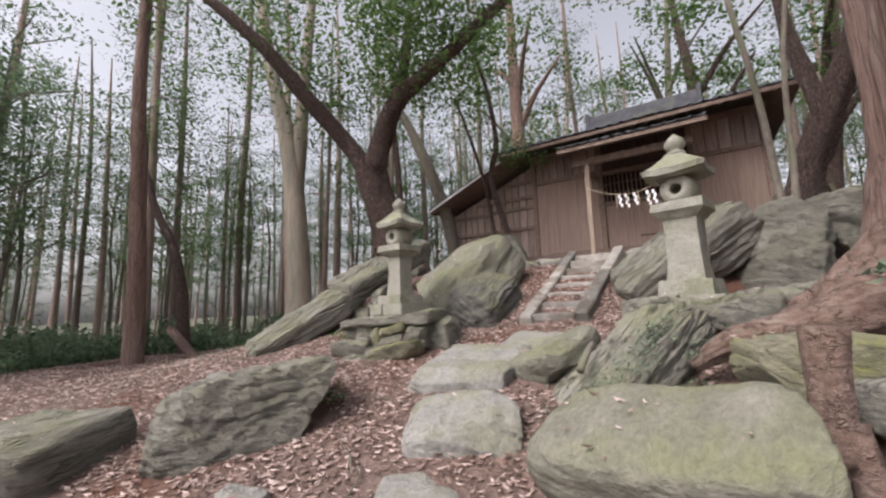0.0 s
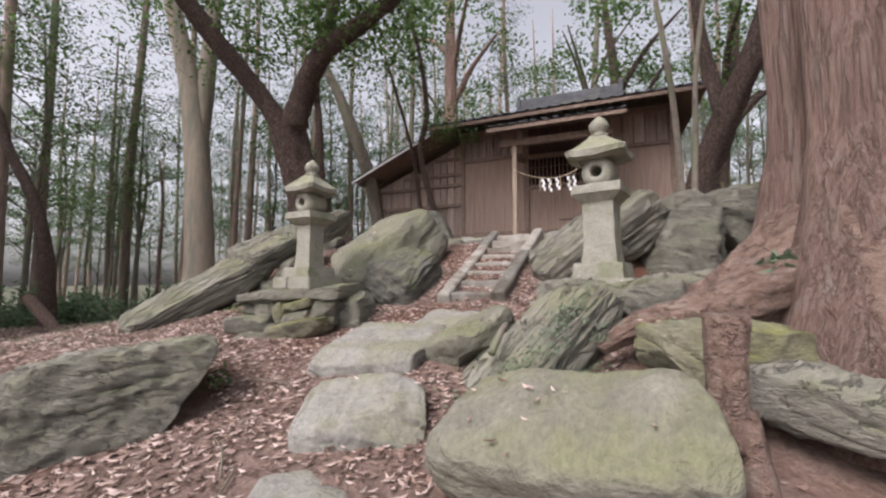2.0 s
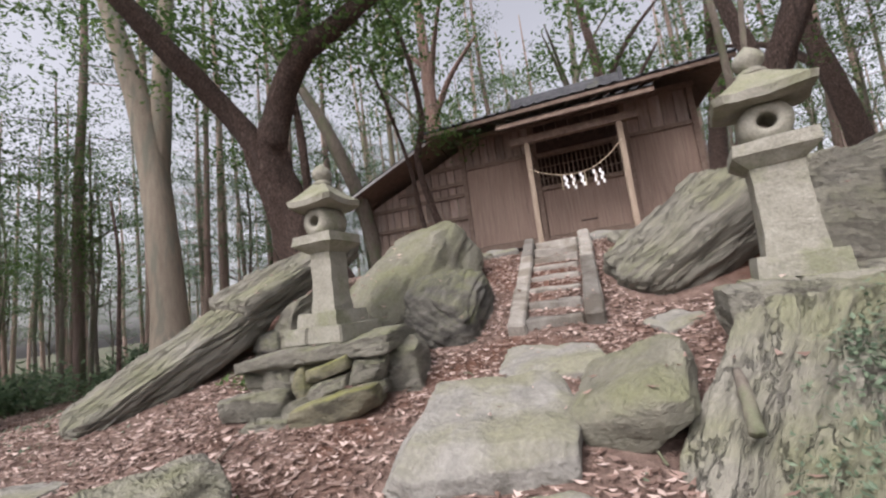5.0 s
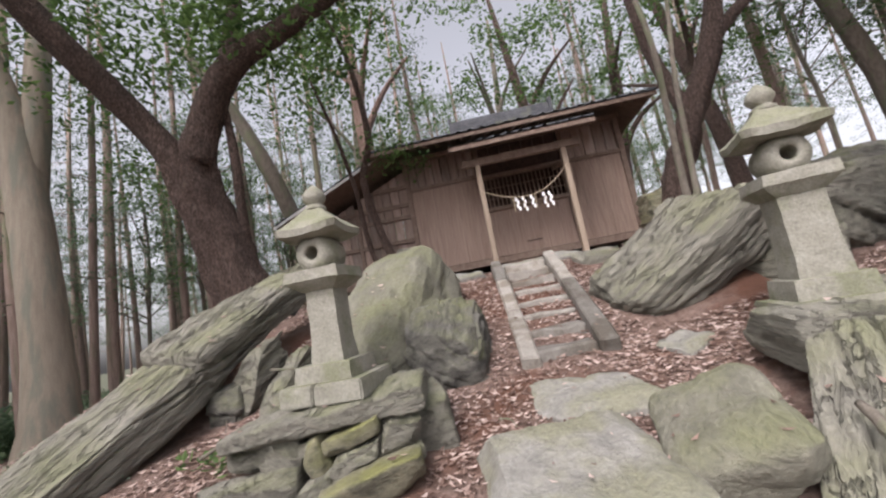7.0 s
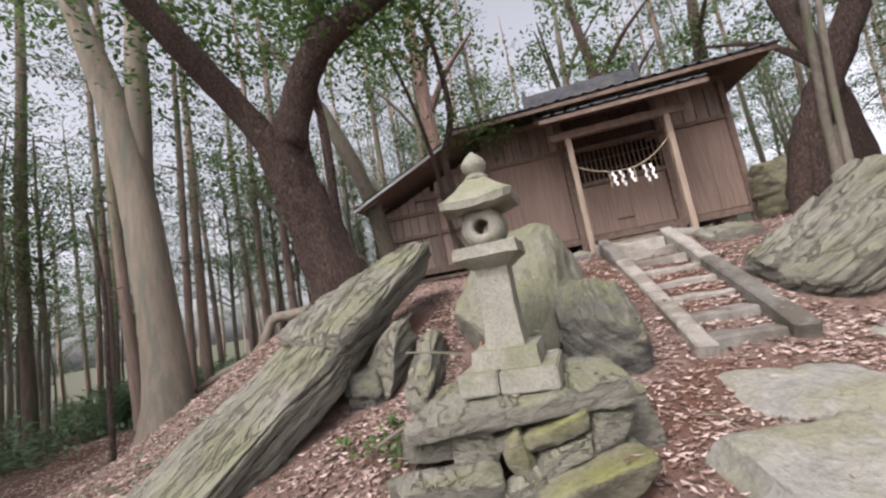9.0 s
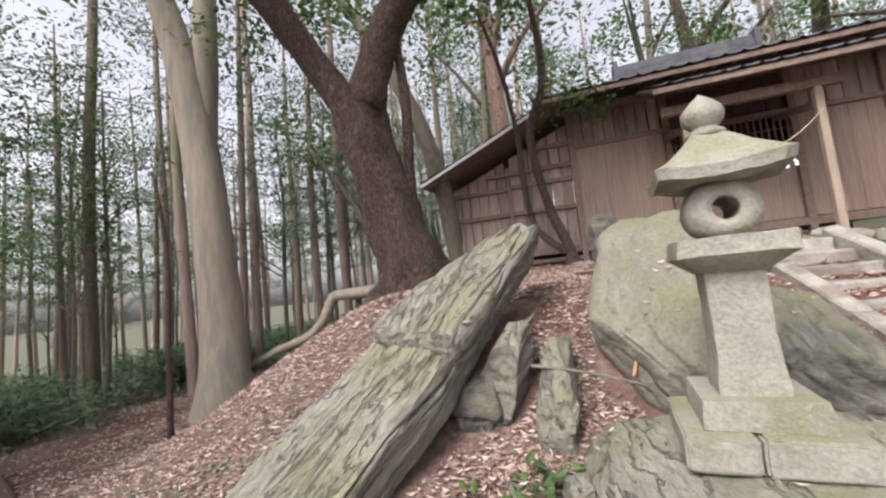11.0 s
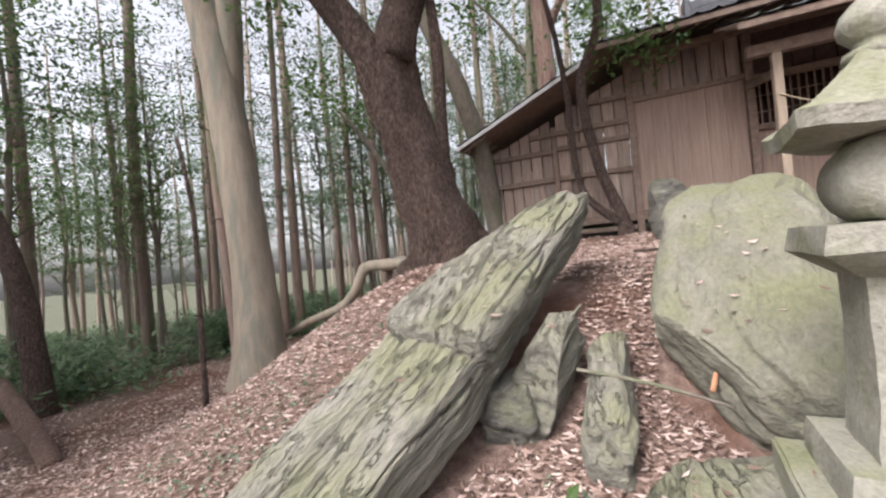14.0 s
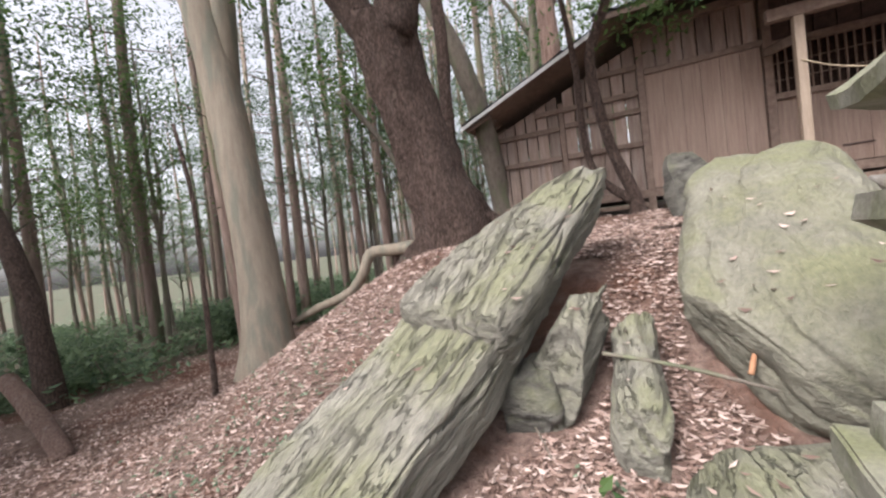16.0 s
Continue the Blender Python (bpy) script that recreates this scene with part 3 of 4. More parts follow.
def stone_lantern(label, at, yaw, roof_w, drop, slim, cut):
    """Plinth, shaft, shelf, pierced fire box, curved roof and bud, standing on the plinth's foot."""
    lan = tagged(empty("stone_lantern", pose(*at, 0, 0, yaw)), label, "stone lantern", "pair of stone lanterns")
    bm = bmesh.new()
    prism(bm, 0, 0.155 - cut * 0.35, 0.215, 0.205)
    part("plinth", worn(bm), LANTERN, lan)
    for x0, x1 in ((-0.30, -0.05), (-0.04, 0.31)):
        bm = bmesh.new()
        box(bm, (x0, -0.29, -drop), (x1, 0.28, -0.002), 0)
        part("base_block", worn(bm), LANTERN, lan)
    bm = bmesh.new()
    prism(bm, 0.15 - cut * 0.35, 0.75 - cut, slim, slim * 0.9, rings=4, bulge=-0.01)
    part("shaft", worn(bm, 0.006, 2), LANTERN, lan)
    bm = bmesh.new()
    prism(bm, 0.745 - cut, 0.82 - cut, slim * 0.95, 0.215)
    prism(bm, 0.82 - cut, 0.90 - cut, 0.215, 0.205)
    part("shelf", worn(bm), LANTERN, lan)
    # fire box: a drum-like block with a round opening from front to back
    bm = bmesh.new()
    seg, inner, depth = 28, 0.052, 0.15
    rings = []
    for y, ro, ri in ((-depth, 0.09, inner), (-depth * 0.85, 0.135, inner), (0, 0.15, inner), (depth * 0.85, 0.135, inner), (depth, 0.09, inner)):
        outer, hole = [], []
        for j in range(seg):
            a = 2 * math.pi * j / seg
            cx, cz = math.cos(a), math.sin(a)
            outer.append(bm.verts.new((cx * ro, y, 1.02 - cut + max(-0.12, min(0.12, cz * ro)))))
            hole.append(bm.verts.new((cx * ri, y, 1.02 - cut + cz * ri)))
        rings.append((outer, hole))
    for (o0, h0), (o1, h1) in zip(rings, rings[1:]):
        for j in range(seg):
            k = (j + 1) % seg
            bm.faces.new((o0[j], o0[k], o1[k], o1[j]))
            bm.faces.new((h0[j], h1[j], h1[k], h0[k]))
    for (o, h), flip in ((rings[0], False), (rings[-1], True)):
        for j in range(seg):
            k = (j + 1) % seg
            q = (o[j], h[j], h[k], o[k])
            bm.faces.new(q[::-1] if flip else q)
    bmesh.ops.recalc_face_normals(bm, faces=bm.faces[:])
    part("fire_box", bm, LANTERN, lan, smooth=True)
    bm = bmesh.new()
    h = roof_w / 2
    prof = ((1.135, h * 0.62), (1.15, h * 0.97), (1.20, h), (1.225, h * 0.86), (1.29, h * 0.55), (1.345, h * 0.36), (1.37, h * 0.28))
    rows = []
    for z, r in prof:
        ring = []
        for j in range(32):
            a = 2 * math.pi * (j + 0.5) / 32
            c, s = math.cos(a), math.sin(a)
            k = 1 / max(abs(c), abs(s))
            lift = 0.035 * ((k - 1) / 0.414) ** 2 * (r / h)
            ring.append(bm.verts.new((c * k * r, s * k * r, z - cut + lift)))
        rows.append(ring)
    for r0, r1 in zip(rows, rows[1:]):
        for j in range(32):
            bm.faces.new((r0[j], r0[(j + 1) % 32], r1[(j + 1) % 32], r1[j]))
    bm.faces.new(rows[0][::-1])
    bm.faces.new(rows[-1])
    for q in bm.verts:
        q.co += Vector((noise.noise(q.co * 8), noise.noise(q.co * 8 + Vector((5, 0, 0))), noise.noise(q.co * 7))) * 0.016
    part("roof", bm, LANTERN, lan)
    bm = bmesh.new()
    prof = ((1.355, 0.06), (1.375, 0.085), (1.395, 0.08), (1.407, 0.054), (1.42, 0.06), (1.45, 0.085), (1.48, 0.09), (1.51, 0.079), (1.54, 0.053), (1.565, 0.024), (1.582, 0.004))
    rows = [[bm.verts.new((r * math.cos(2 * math.pi * j / 16), r * math.sin(2 * math.pi * j / 16), z - cut)) for j in range(16)] for z, r in prof]
    for r0, r1 in zip(rows, rows[1:]):
        for j in range(16):
            bm.faces.new((r0[j], r0[(j + 1) % 16], r1[(j + 1) % 16], r1[j]))
    bm.faces.new(rows[-1])
    bm.faces.new(rows[0][::-1])
    part("finial", bm, LANTERN, lan, smooth=True)
    return lan


stone_lantern("weathered granite lantern on a dry-stone pile", (-1.40, -0.85, 0.345), -6, 0.50, 0.14, 0.125, 0.115)
stone_lantern("mossy granite lantern on a rock ledge", (1.94, -0.82, 0.325), -14, 0.52, 0.06, 0.15, 0.06)

# the dry-stone pile under one lantern: a cap slab, small wedged stones, broad stones at the foot
pile = (((-1.44, -0.86, 0.125), (0.66, 0.08, 0.06), (-0.06, 0.46, 0.0), (-0.01, 0, 0.085)),
        ((-1.45, -0.62, -0.16), (0.40, 0.0, 0), (0, 0.28, 0), (0, 0, 0.2)),
        ((-1.90, -1.14, -0.02), (0.15, 0.03, 0.02), (-0.04, 0.13, 0), (0, 0, 0.07)),
        ((-1.67, -1.20, -0.03), (0.12, 0.02, -0.05), (-0.02, 0.12, 0), (0.05, 0, 0.09)),
        ((-1.49, -1.20, 0.00), (0.05, 0.0, 0.02), (0, 0.1, 0), (0, 0, 0.035)),
        ((-1.42, -1.22, -0.09), (0.05, 0.0, 0.03), (0, 0.10, 0), (-0.04, 0, 0.12)),
        ((-1.22, -1.18, 0.02), (0.18, 0.03, 0.05), (-0.02, 0.14, 0), (0, 0, 0.045)),
        ((-1.18, -1.22, -0.09), (0.19, 0.03, 0.06), (-0.02, 0.14, 0), (0, 0, 0.05)),
        ((-0.95, -1.10, -0.02), (0.12, 0.05, 0), (-0.05, 0.14, 0), (0.02, 0, 0.09)),
        ((-0.90, -1.12, -0.15), (0.09, 0.04, 0), (-0.04, 0.12, 0), (0, 0, 0.05)),
        ((-1.86, -1.30, -0.19), (0.33, 0.03, 0.02), (-0.03, 0.17, 0), (0, -0.02, 0.09)),
        ((-1.40, -1.33, -0.25), (0.11, 0.02, 0.05), (-0.02, 0.12, 0), (-0.03, 0, 0.09)),
        ((-1.12, -1.30, -0.23), (0.34, 0.05, 0.08), (-0.04, 0.19, 0), (0, -0.03, 0.10)),
        ((-1.62, -1.42, -0.32), (0.2, 0.02, 0), (-0.02, 0.12, 0), (0, 0, 0.06)),
        ((-0.80, -0.72, -0.05), (0.15, 0.03, 0), (-0.04, 0.26, 0), (-0.03, 0, 0.22)),
        ((-2.05, -0.85, -0.08), (0.16, 0.05, 0), (-0.05, 0.22, 0), (0, 0, 0.1)))
for k, (c, u, v, w) in enumerate(pile):
    rock("rough schist stone of the dry-stone pile", c, u, v, w, 70 + k, ROCK_MOSS if k in (5, 6, 12) else ROCK, n=34 if k == 0 else 15, strata=0.045 if k == 0 else 0.018,
         lumps=0.02, power=9, cuts=14, slant=0.1 if k == 0 else 0.6, name="pile_stone", group="dry-stone pile")

# ---- the shrine ----
FY = 5.75
FLOOR = 1.58
XL, XP, XA, XB, XR = -4.5, -1.68, 0.13, 2.2, 3.58
shrine = tagged(empty("shrine_hall", pose(0, 0, 0)), "weathered plank shrine hall with tiled roof on low stilts", "shrine")


def plank_run(x0, x1, z0, z1, width, y, mat, top=None, name="board", gap=0.022):
    gap = 0.005 if name == "door_board" else gap
    n_b = max(1, round((x1 - x0) / width))
    rng = random.Random(int(x0 * 100 + z0 * 10))
    wid = (x1 - x0) / n_b
    for i in range(n_b):
        a, b = x0 + i * wid, x0 + (i + 1) * wid - gap
        za, zb = (z1, z1) if top is None else (top(a), top(b))
        bm = bmesh.new()
        dy = rng.uniform(0, 0.008)
        lo = [bm.verts.new((x, y + dy + d, z0)) for d in (0, 0.025) for x in (a, b)]
        hi = [bm.verts.new((x, y + dy + d, z)) for d in (0, 0.025) for x, z in ((a, za), (b, zb))]
        for q in ((lo[0], lo[1], hi[1], hi[0]), (lo[3], lo[2], hi[2], hi[3]), (lo[2], lo[0], hi[0], hi[2]), (lo[1], lo[3], hi[3], hi[1]),
                  (hi[0], hi[1], hi[3], hi[2]), (lo[2], lo[3], lo[1], lo[0])):
            bm.faces.new(q)
        part(name, bm, mat, shrine)


def timber(name, lo, hi, mat=WOOD_BEAM, label="", under=None):
    bm = bmesh.new()
    return part(name, box(bm, lo, hi, 0.008), mat, under or shrine, label)


def wing_top(x):
    return 3.12 + (x - XL) * 0.405


plank_run(XL + 0.05, -3.15, FLOOR + 0.02, 3.0, 0.21, FY + 0.02, WOOD, wing_top)
plank_run(-3.05, XP - 0.05, FLOOR + 0.02, 3.0, 0.21, FY + 0.02, WOOD, wing_top)
plank_run(XP + 0.06, 0.06, FLOOR + 0.05, 3.64, 0.30, FY - 0.012, WOOD_DOOR, name="door_board")
plank_run(XP + 0.06, 0.06, 3.74, 4.45, 0.22, FY + 0.02, WOOD)
plank_run(XB + 0.06, XR - 0.05, FLOOR + 0.05, 3.56, 0.27, FY + 0.0, WOOD_DOOR, name="door_board")
plank_run(XB + 0.06, XR - 0.05, 3.66, 4.45, 0.24, FY + 0.02, WOOD)
plank_run(XA + 0.06, XB - 0.06, FLOOR + 0.05, 2.78, 0.3, FY + 0.03, WOOD_DOOR, name="door_board")
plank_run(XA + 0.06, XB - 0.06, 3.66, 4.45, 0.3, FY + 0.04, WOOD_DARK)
# posts and rails
for x, t in ((XL, 3.15), (XP, 4.4), (XA, 4.4), (XB, 4.4), (XR, 4.4)):
    timber("post", (x - 0.06, FY - 0.06, 1.18), (x + 0.06, FY + 0.06, t))
timber("post", (-3.15, FY - 0.03, FLOOR), (-3.05, FY + 0.05, 3.5))
for x0, x1, z in ((XL + 0.06, -3.15, 2.45), (-3.05, XP - 0.06, 2.45), (XL + 0.06, -3.15, 3.02), (-3.05, XP - 0.06, 3.05), (-3.6, XP - 0.06, 3.36), (-2.6, XP - 0.06, 3.82)):
    timber("rail", (x0, FY - 0.05, z - 0.05), (x1, FY + 0.02, z + 0.045))
for x0, x1, z in ((XP + 0.06, XA - 0.06, 3.69), (XB + 0.06, XR - 0.06, 3.61), (XA + 0.06, XB - 0.06, 3.62), (XA + 0.06, XB - 0.06, 2.79)):
    timber("rail", (x0, FY - 0.05, z - 0.05), (x1, FY + 0.04, z + 0.05))
for x0, x1 in ((XL + 0.06, XP - 0.06), (XP + 0.06, XA - 0.06), (XA + 0.06, XB - 0.06), (XB + 0.06, XR - 0.06)):
    timber("sill_beam", (x0, FY - 0.06, FLOOR - 0.12), (x1, FY + 0.05, FLOOR + 0.03))
timber("slot_plate", (0.95, FY + 0.005, 1.86), (1.32, FY + 0.025, 1.89), WOOD_DARK)
# lattice
lattice = timber("lattice", (XA + 0.06, FY - 0.03, 3.555), (XB - 0.06, FY + 0.03, 3.572), WOOD_BEAM, "dark vertical timber lattice")
for i in range(19):
    x = 0.26 + i * (2.10 - 0.26) / 18
    timber("lattice_bar", (x - 0.014, FY - 0.02, 2.84), (x + 0.014, FY + 0.012, 3.56), WOOD_BEAM, "", lattice)
for z in (3.05, 3.32):
    timber("lattice_rail", (XA + 0.06, FY + 0.014, z - 0.012), (XB - 0.06, FY + 0.03, z + 0.012), WOOD_BEAM, "", lattice)
# side and back walls, floor, and an added dark sheet for the unlit interior
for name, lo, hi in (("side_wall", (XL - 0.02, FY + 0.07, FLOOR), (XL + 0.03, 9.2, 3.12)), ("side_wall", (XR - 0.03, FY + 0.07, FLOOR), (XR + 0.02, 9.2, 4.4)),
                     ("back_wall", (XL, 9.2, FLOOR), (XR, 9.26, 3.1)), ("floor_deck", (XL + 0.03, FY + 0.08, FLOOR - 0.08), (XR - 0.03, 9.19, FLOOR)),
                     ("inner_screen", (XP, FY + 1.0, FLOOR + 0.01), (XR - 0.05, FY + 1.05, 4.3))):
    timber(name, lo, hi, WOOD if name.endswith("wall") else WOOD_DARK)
for x in (-4.45, -3.1, -1.6, 0.2, 2.1, 3.5):
    for y in (7.2, 9.0):
        timber("stilt", (x - 0.05, y - 0.05, 1.0), (x + 0.05, y + 0.05, FLOOR - 0.085))
timber("ground_beam", (XL, FY - 0.05, 1.3), (XP - 0.07, FY + 0.04, 1.38))
# porch
PY = 4.42
for x in (0.08, 1.90):
    timber("porch_post", (x - 0.055, PY - 0.055, 1.12), (x + 0.055, PY + 0.055, 3.50), WOOD_POST, "pale squared porch post")
    bm = bmesh.new()
    part("porch_brace", beam(bm, (x, PY + 0.06, 3.25), (x, FY - 0.07, 3.5), 0.07, 0.12), WOOD_BEAM, shrine)
timber("porch_beam", (-0.25, PY - 0.06, 3.50), (2.25, PY + 0.06, 3.66), WOOD_BEAM)
timber("porch_step", (0.25, FY - 0.6, 1.3), (1.75, FY - 0.1, 1.40), WOOD_BEAM)


# ---- roofs ----
def roof_plane(corners, thick, name, rows, cols, wave, label=""):
    """A tiled slope: eave corners a, b and top corners c, d; courses step down and tiles roll across."""
    a, b, c, d = [Vector(p) for p in corners]
    nrm = (b - a).cross(d - a).normalized()
    bm = bmesh.new()
    across = cols * 6
    grid = []
    for i in range(rows + 1):
        for lip in ((0, 1) if 0 < i < rows else (0,)):
            t = i / rows
            line = []
            for j in range(across + 1):
                s = j / across
                p = a.lerp(b, s).lerp(d.lerp(c, s), t)
                roll = max(0.0, math.cos(2 * math.pi * s * cols)) ** 2
                line.append(bm.verts.new(p + nrm * (roll * wave + (0.0 if lip else 0.022) + 0.012 * noise.noise(p * 1.7))))
            grid.append(line)
    for r0, r1 in zip(grid, grid[1:]):
        for j in range(across):
            bm.faces.new((r0[j], r0[j + 1], r1[j + 1], r1[j]))
    ob = part(name, bm, TILE, shrine, label)
    bm = bmesh.new()
    top = [p - nrm * 0.012 for p in (a, b, c, d)]
    low = [p - nrm * thick for p in (a, b, c, d)]
    tv = [bm.verts.new(p) for p in top] + [bm.verts.new(p) for p in low]
    for q in ((0, 1, 2, 3), (7, 6, 5, 4), (0, 4, 5, 1), (1, 5, 6, 2), (2, 6, 7, 3), (3, 7, 4, 0)):
        bm.faces.new([tv[k] for k in q])
    part("roof_boarding", bm, WOOD_BEAM, shrine)
    return ob


EV = 4.42
R0, R1, RY, RZ = -0.25, 2.5, 7.45, 5.6
front_roof = roof_plane(((-2.35, 4.65, EV), (4.15, 4.65, EV), (R1, RY, RZ), (R0, RY, RZ)), 0.07, "front_roof", 9, 24, 0.035, "grey tiled front slope")
roof_plane(((4.15, 10.2, EV), (-2.35, 10.2, EV), (R0, RY, RZ), (R1, RY, RZ)), 0.07, "back_roof", 9, 24, 0.035)
roof_plane(((4.15, 4.65, EV), (4.15, 10.2, EV), (R1, RY + 0.05, RZ), (R1, RY - 0.05, RZ)), 0.07, "side_roof", 7, 18, 0.035)
roof_plane(((-2.35, 10.2, EV), (-2.35, 4.65, EV), (R0, RY - 0.05, RZ), (R0, RY + 0.05, RZ)), 0.07, "side_roof", 7, 18, 0.035)
wing_roof = roof_plane(((-4.85, 9.6, 3.24), (-4.85, 4.9, 3.24), (-2.2, 4.9, 4.39), (-2.2, 9.6, 4.39)), 0.06, "wing_roof", 8, 14, 0.03, "lower tiled wing slope")
porch_roof = roof_plane(((-0.45, 3.86, 3.82), (2.5, 3.86, 3.82), (2.5, 5.0, 4.30), (-0.45, 5.0, 4.30)), 0.06, "porch_roof", 5, 12, 0.03, "low tiled porch roof")
for z, wd in ((RZ + 0.04, 0.40), (RZ + 0.15, 0.32), (RZ + 0.26, 0.26), (RZ + 0.36, 0.2)):
    timber("ridge_course", (R0 - 0.05, RY - wd / 2, z - 0.05), (R1 + 0.05, RY + wd / 2, z + 0.045), TILE, "", front_roof)
for x in (R0 - 0.1, R1 + 0.1):
    timber("ridge_end", (x - 0.05, RY - 0.2, RZ - 0.08), (x + 0.05, RY + 0.2, RZ + 0.5), TILE, "", front_roof)
bm = bmesh.new()
part("verge_board", beam(bm, (-4.87, 4.87, 3.19), (-2.35, 4.87, 4.28), 0.03, 0.07), VERGE, shrine, "pale weathered verge board")
# rafters under the eaves
for i in range(22):
    x = -2.2 + i * 0.295
    bm = bmesh.new()
    part("rafter", beam(bm, (x, 4.72, EV - 0.085), (x, FY + 0.3, EV + 0.42), 0.05, 0.06), WOOD_BEAM, front_roof)
for i in range(9):
    x = -0.3 + i * 0.33
    bm = bmesh.new()
    part("rafter", beam(bm, (x, 3.92, 3.76), (x, 4.98, 4.21), 0.045, 0.05), WOOD_BEAM, porch_roof)
for i in range(11):
    y = 5.0 + i * 0.4
    bm = bmesh.new()
    part("rafter", beam(bm, (-4.8, y, 3.16), (-4.3, y, 3.37), 0.05, 0.06), WOOD_BEAM, wing_roof)
timber("eave_board", (-2.35, 4.66, EV - 0.10), (4.15, 4.70, EV - 0.035), WOOD_BEAM)
timber("eave_board", (-0.45, 3.87, 3.72), (2.5, 3.90, 3.79), WOOD_BEAM)
timber("wall_plate", (XP - 0.1, FY - 0.09, 4.4), (XR + 0.1, FY + 0.09, 4.52))

# rope with white paper streamers between the porch posts
rope = tagged(empty("sacred_rope", pose(0.99, PY - 0.07, 2.85)), "straw rope hung with folded white paper streamers", "rope")
bm = bmesh.new()
tube(bm, [(-0.93 + 1.84 * t, 0, 0.42 * (2 * t - 1) ** 2 * (0.7 if t < 0.5 else 1.2) - 0.22) for t in [i / 8 for i in range(9)]], [0.011] * 9, 6)
part("cord", bm, ROPE, rope, smooth=True)
for x, tall in ((-0.26, 0.9), (-0.12, 1.05), (0.05, 0.9), (0.3, 1.1), (0.42, 1.0)):
    bm = bmesh.new()
    for k in range(4):
        dx = 0.026 * (k % 2) + 0.006 * k
        box(bm, (x + dx - 0.024, -0.006 + 0.004 * (k % 2), -0.295 - 0.075 * k * tall), (x + dx + 0.024, -0.003 + 0.004 * (k % 2), -0.215 - 0.075 * k * tall), 0)
    part("paper_streamer", bm, PAPER, rope, "zigzag folded white paper")
for x in (-0.32, -0.1, 0.13, 0.33):
    bm = bmesh.new()
    tube(bm, [(x, 0, -0.21), (x + 0.005, 0, -0.35), (x, 0.01, -0.5)], [0.008, 0.011, 0.016], 5)
    part("straw_tassel", bm, ROPE, rope)

# ---- trees ----
def limb_tree(label, stems, mat, crown=(), leaf=LEAF_BROAD, seed=0, sides=14, rough=0.16, flute=0.0, per=90, spread=0.5, size=0.075, name="tree"):
    """A tree from stems (paths with girths) and a crown of leaf clumps."""
    base = Vector(stems[0][0][0])
    tree = tagged(empty(name, Matrix.Translation(base)), label, "tree")
    for i, (pts, radii) in enumerate(stems):
        bm = bmesh.new()
        tube(bm, [Vector(p) - base for p in pts], radii, sides if radii[0] > 0.12 else 8, rough, seed + i, flute if i == 0 else 0, 6 if radii[0] > 0.12 else 4)
        part("trunk" if i == 0 else "limb", bm, mat, tree, smooth=True)
    if crown:
        rng = random.Random(seed)
        v, f = leaf_cloud(rng, [(Vector(c) - base, s) for c, s in crown], per, spread, size)
        ob = new("crown", mesh_of("crown", v, f, leaf))
        ob.parent = tree
    return tree


def clumps(rng, centre, radius, count, flat=0.5):
    out = []
    for _ in range(count):
        d = Vector((rng.gauss(0, 1), rng.gauss(0, 1), rng.gauss(0, 1) * flat))
        out.append((Vector(centre) + d * radius * 0.55, rng.uniform(0.6, 1.2)))
    return out


RNG = random.Random(5)
# the old brown tree with two great limbs, left of the shrine
limb_tree("massive old brown-barked evergreen with spreading limbs",
          [([(-4.45, 3.35, 0.5), (-4.5, 3.25, 1.05), (-4.65, 2.95, 1.9), (-4.8, 2.65, 2.9), (-4.9, 2.4, 3.7), (-4.85, 2.25, 4.2)], [0.78, 0.56, 0.42, 0.37, 0.38, 0.36]),
           ([(-4.95, 2.35, 3.8), (-5.35, 1.9, 4.6), (-5.75, 0.9, 5.6), (-6.2, -0.2, 6.7), (-7.4, -1.6, 8.2)], [0.26, 0.22, 0.2, 0.16, 0.09]),
           ([(-4.75, 2.3, 3.9), (-4.4, 2.25, 4.7), (-3.75, 2.1, 5.4), (-2.7, 2.1, 5.85), (-0.9, 2.3, 6.9), (0.5, 2.4, 7.8)], [0.3, 0.27, 0.23, 0.17, 0.12, 0.06]),
           ([(-4.1, 2.2, 5.0), (-4.0, 2.6, 6.4), (-4.0, 3.0, 8.5)], [0.2, 0.16, 0.1]),
           ([(-4.15, 3.3, 0.9), (-4.4, 3.1, 2.0), (-4.3, 2.8, 2.9), (-4.15, 2.5, 4.0), (-4.2, 2.3, 5.6)], [0.18, 0.11, 0.09, 0.08, 0.05]),
           ([(-4.85, 3.1, 1.2), (-5.2, 2.7, 0.75), (-5.5, 2.2, 0.35)], [0.25, 0.16, 0.06]),
           ([(-4.3, 3.0, 1.0), (-4.15, 2.6, 0.85), (-4.0, 2.2, 0.65)], [0.22, 0.14, 0.05])],
          BARK_BROWN, clumps(RNG, (-3.9, 1.6, 7.2), 2.4, 34) + clumps(RNG, (-6.9, -0.3, 7.6), 2.2, 24) + clumps(RNG, (-2.0, 1.8, 7.8), 2.0, 22)
          + clumps(RNG, (-3.6, 4.2, 6.4), 1.2, 6) + clumps(RNG, (-3.5, 1.9, 5.9), 1.1, 16, 0.6) + clumps(RNG, (-1.8, 2.2, 6.4), 1.2, 12, 0.5)
          + clumps(RNG, (-6.0, 1.6, 6.0), 1.3, 12), seed=3, sides=36, rough=0.16, flute=0.32)
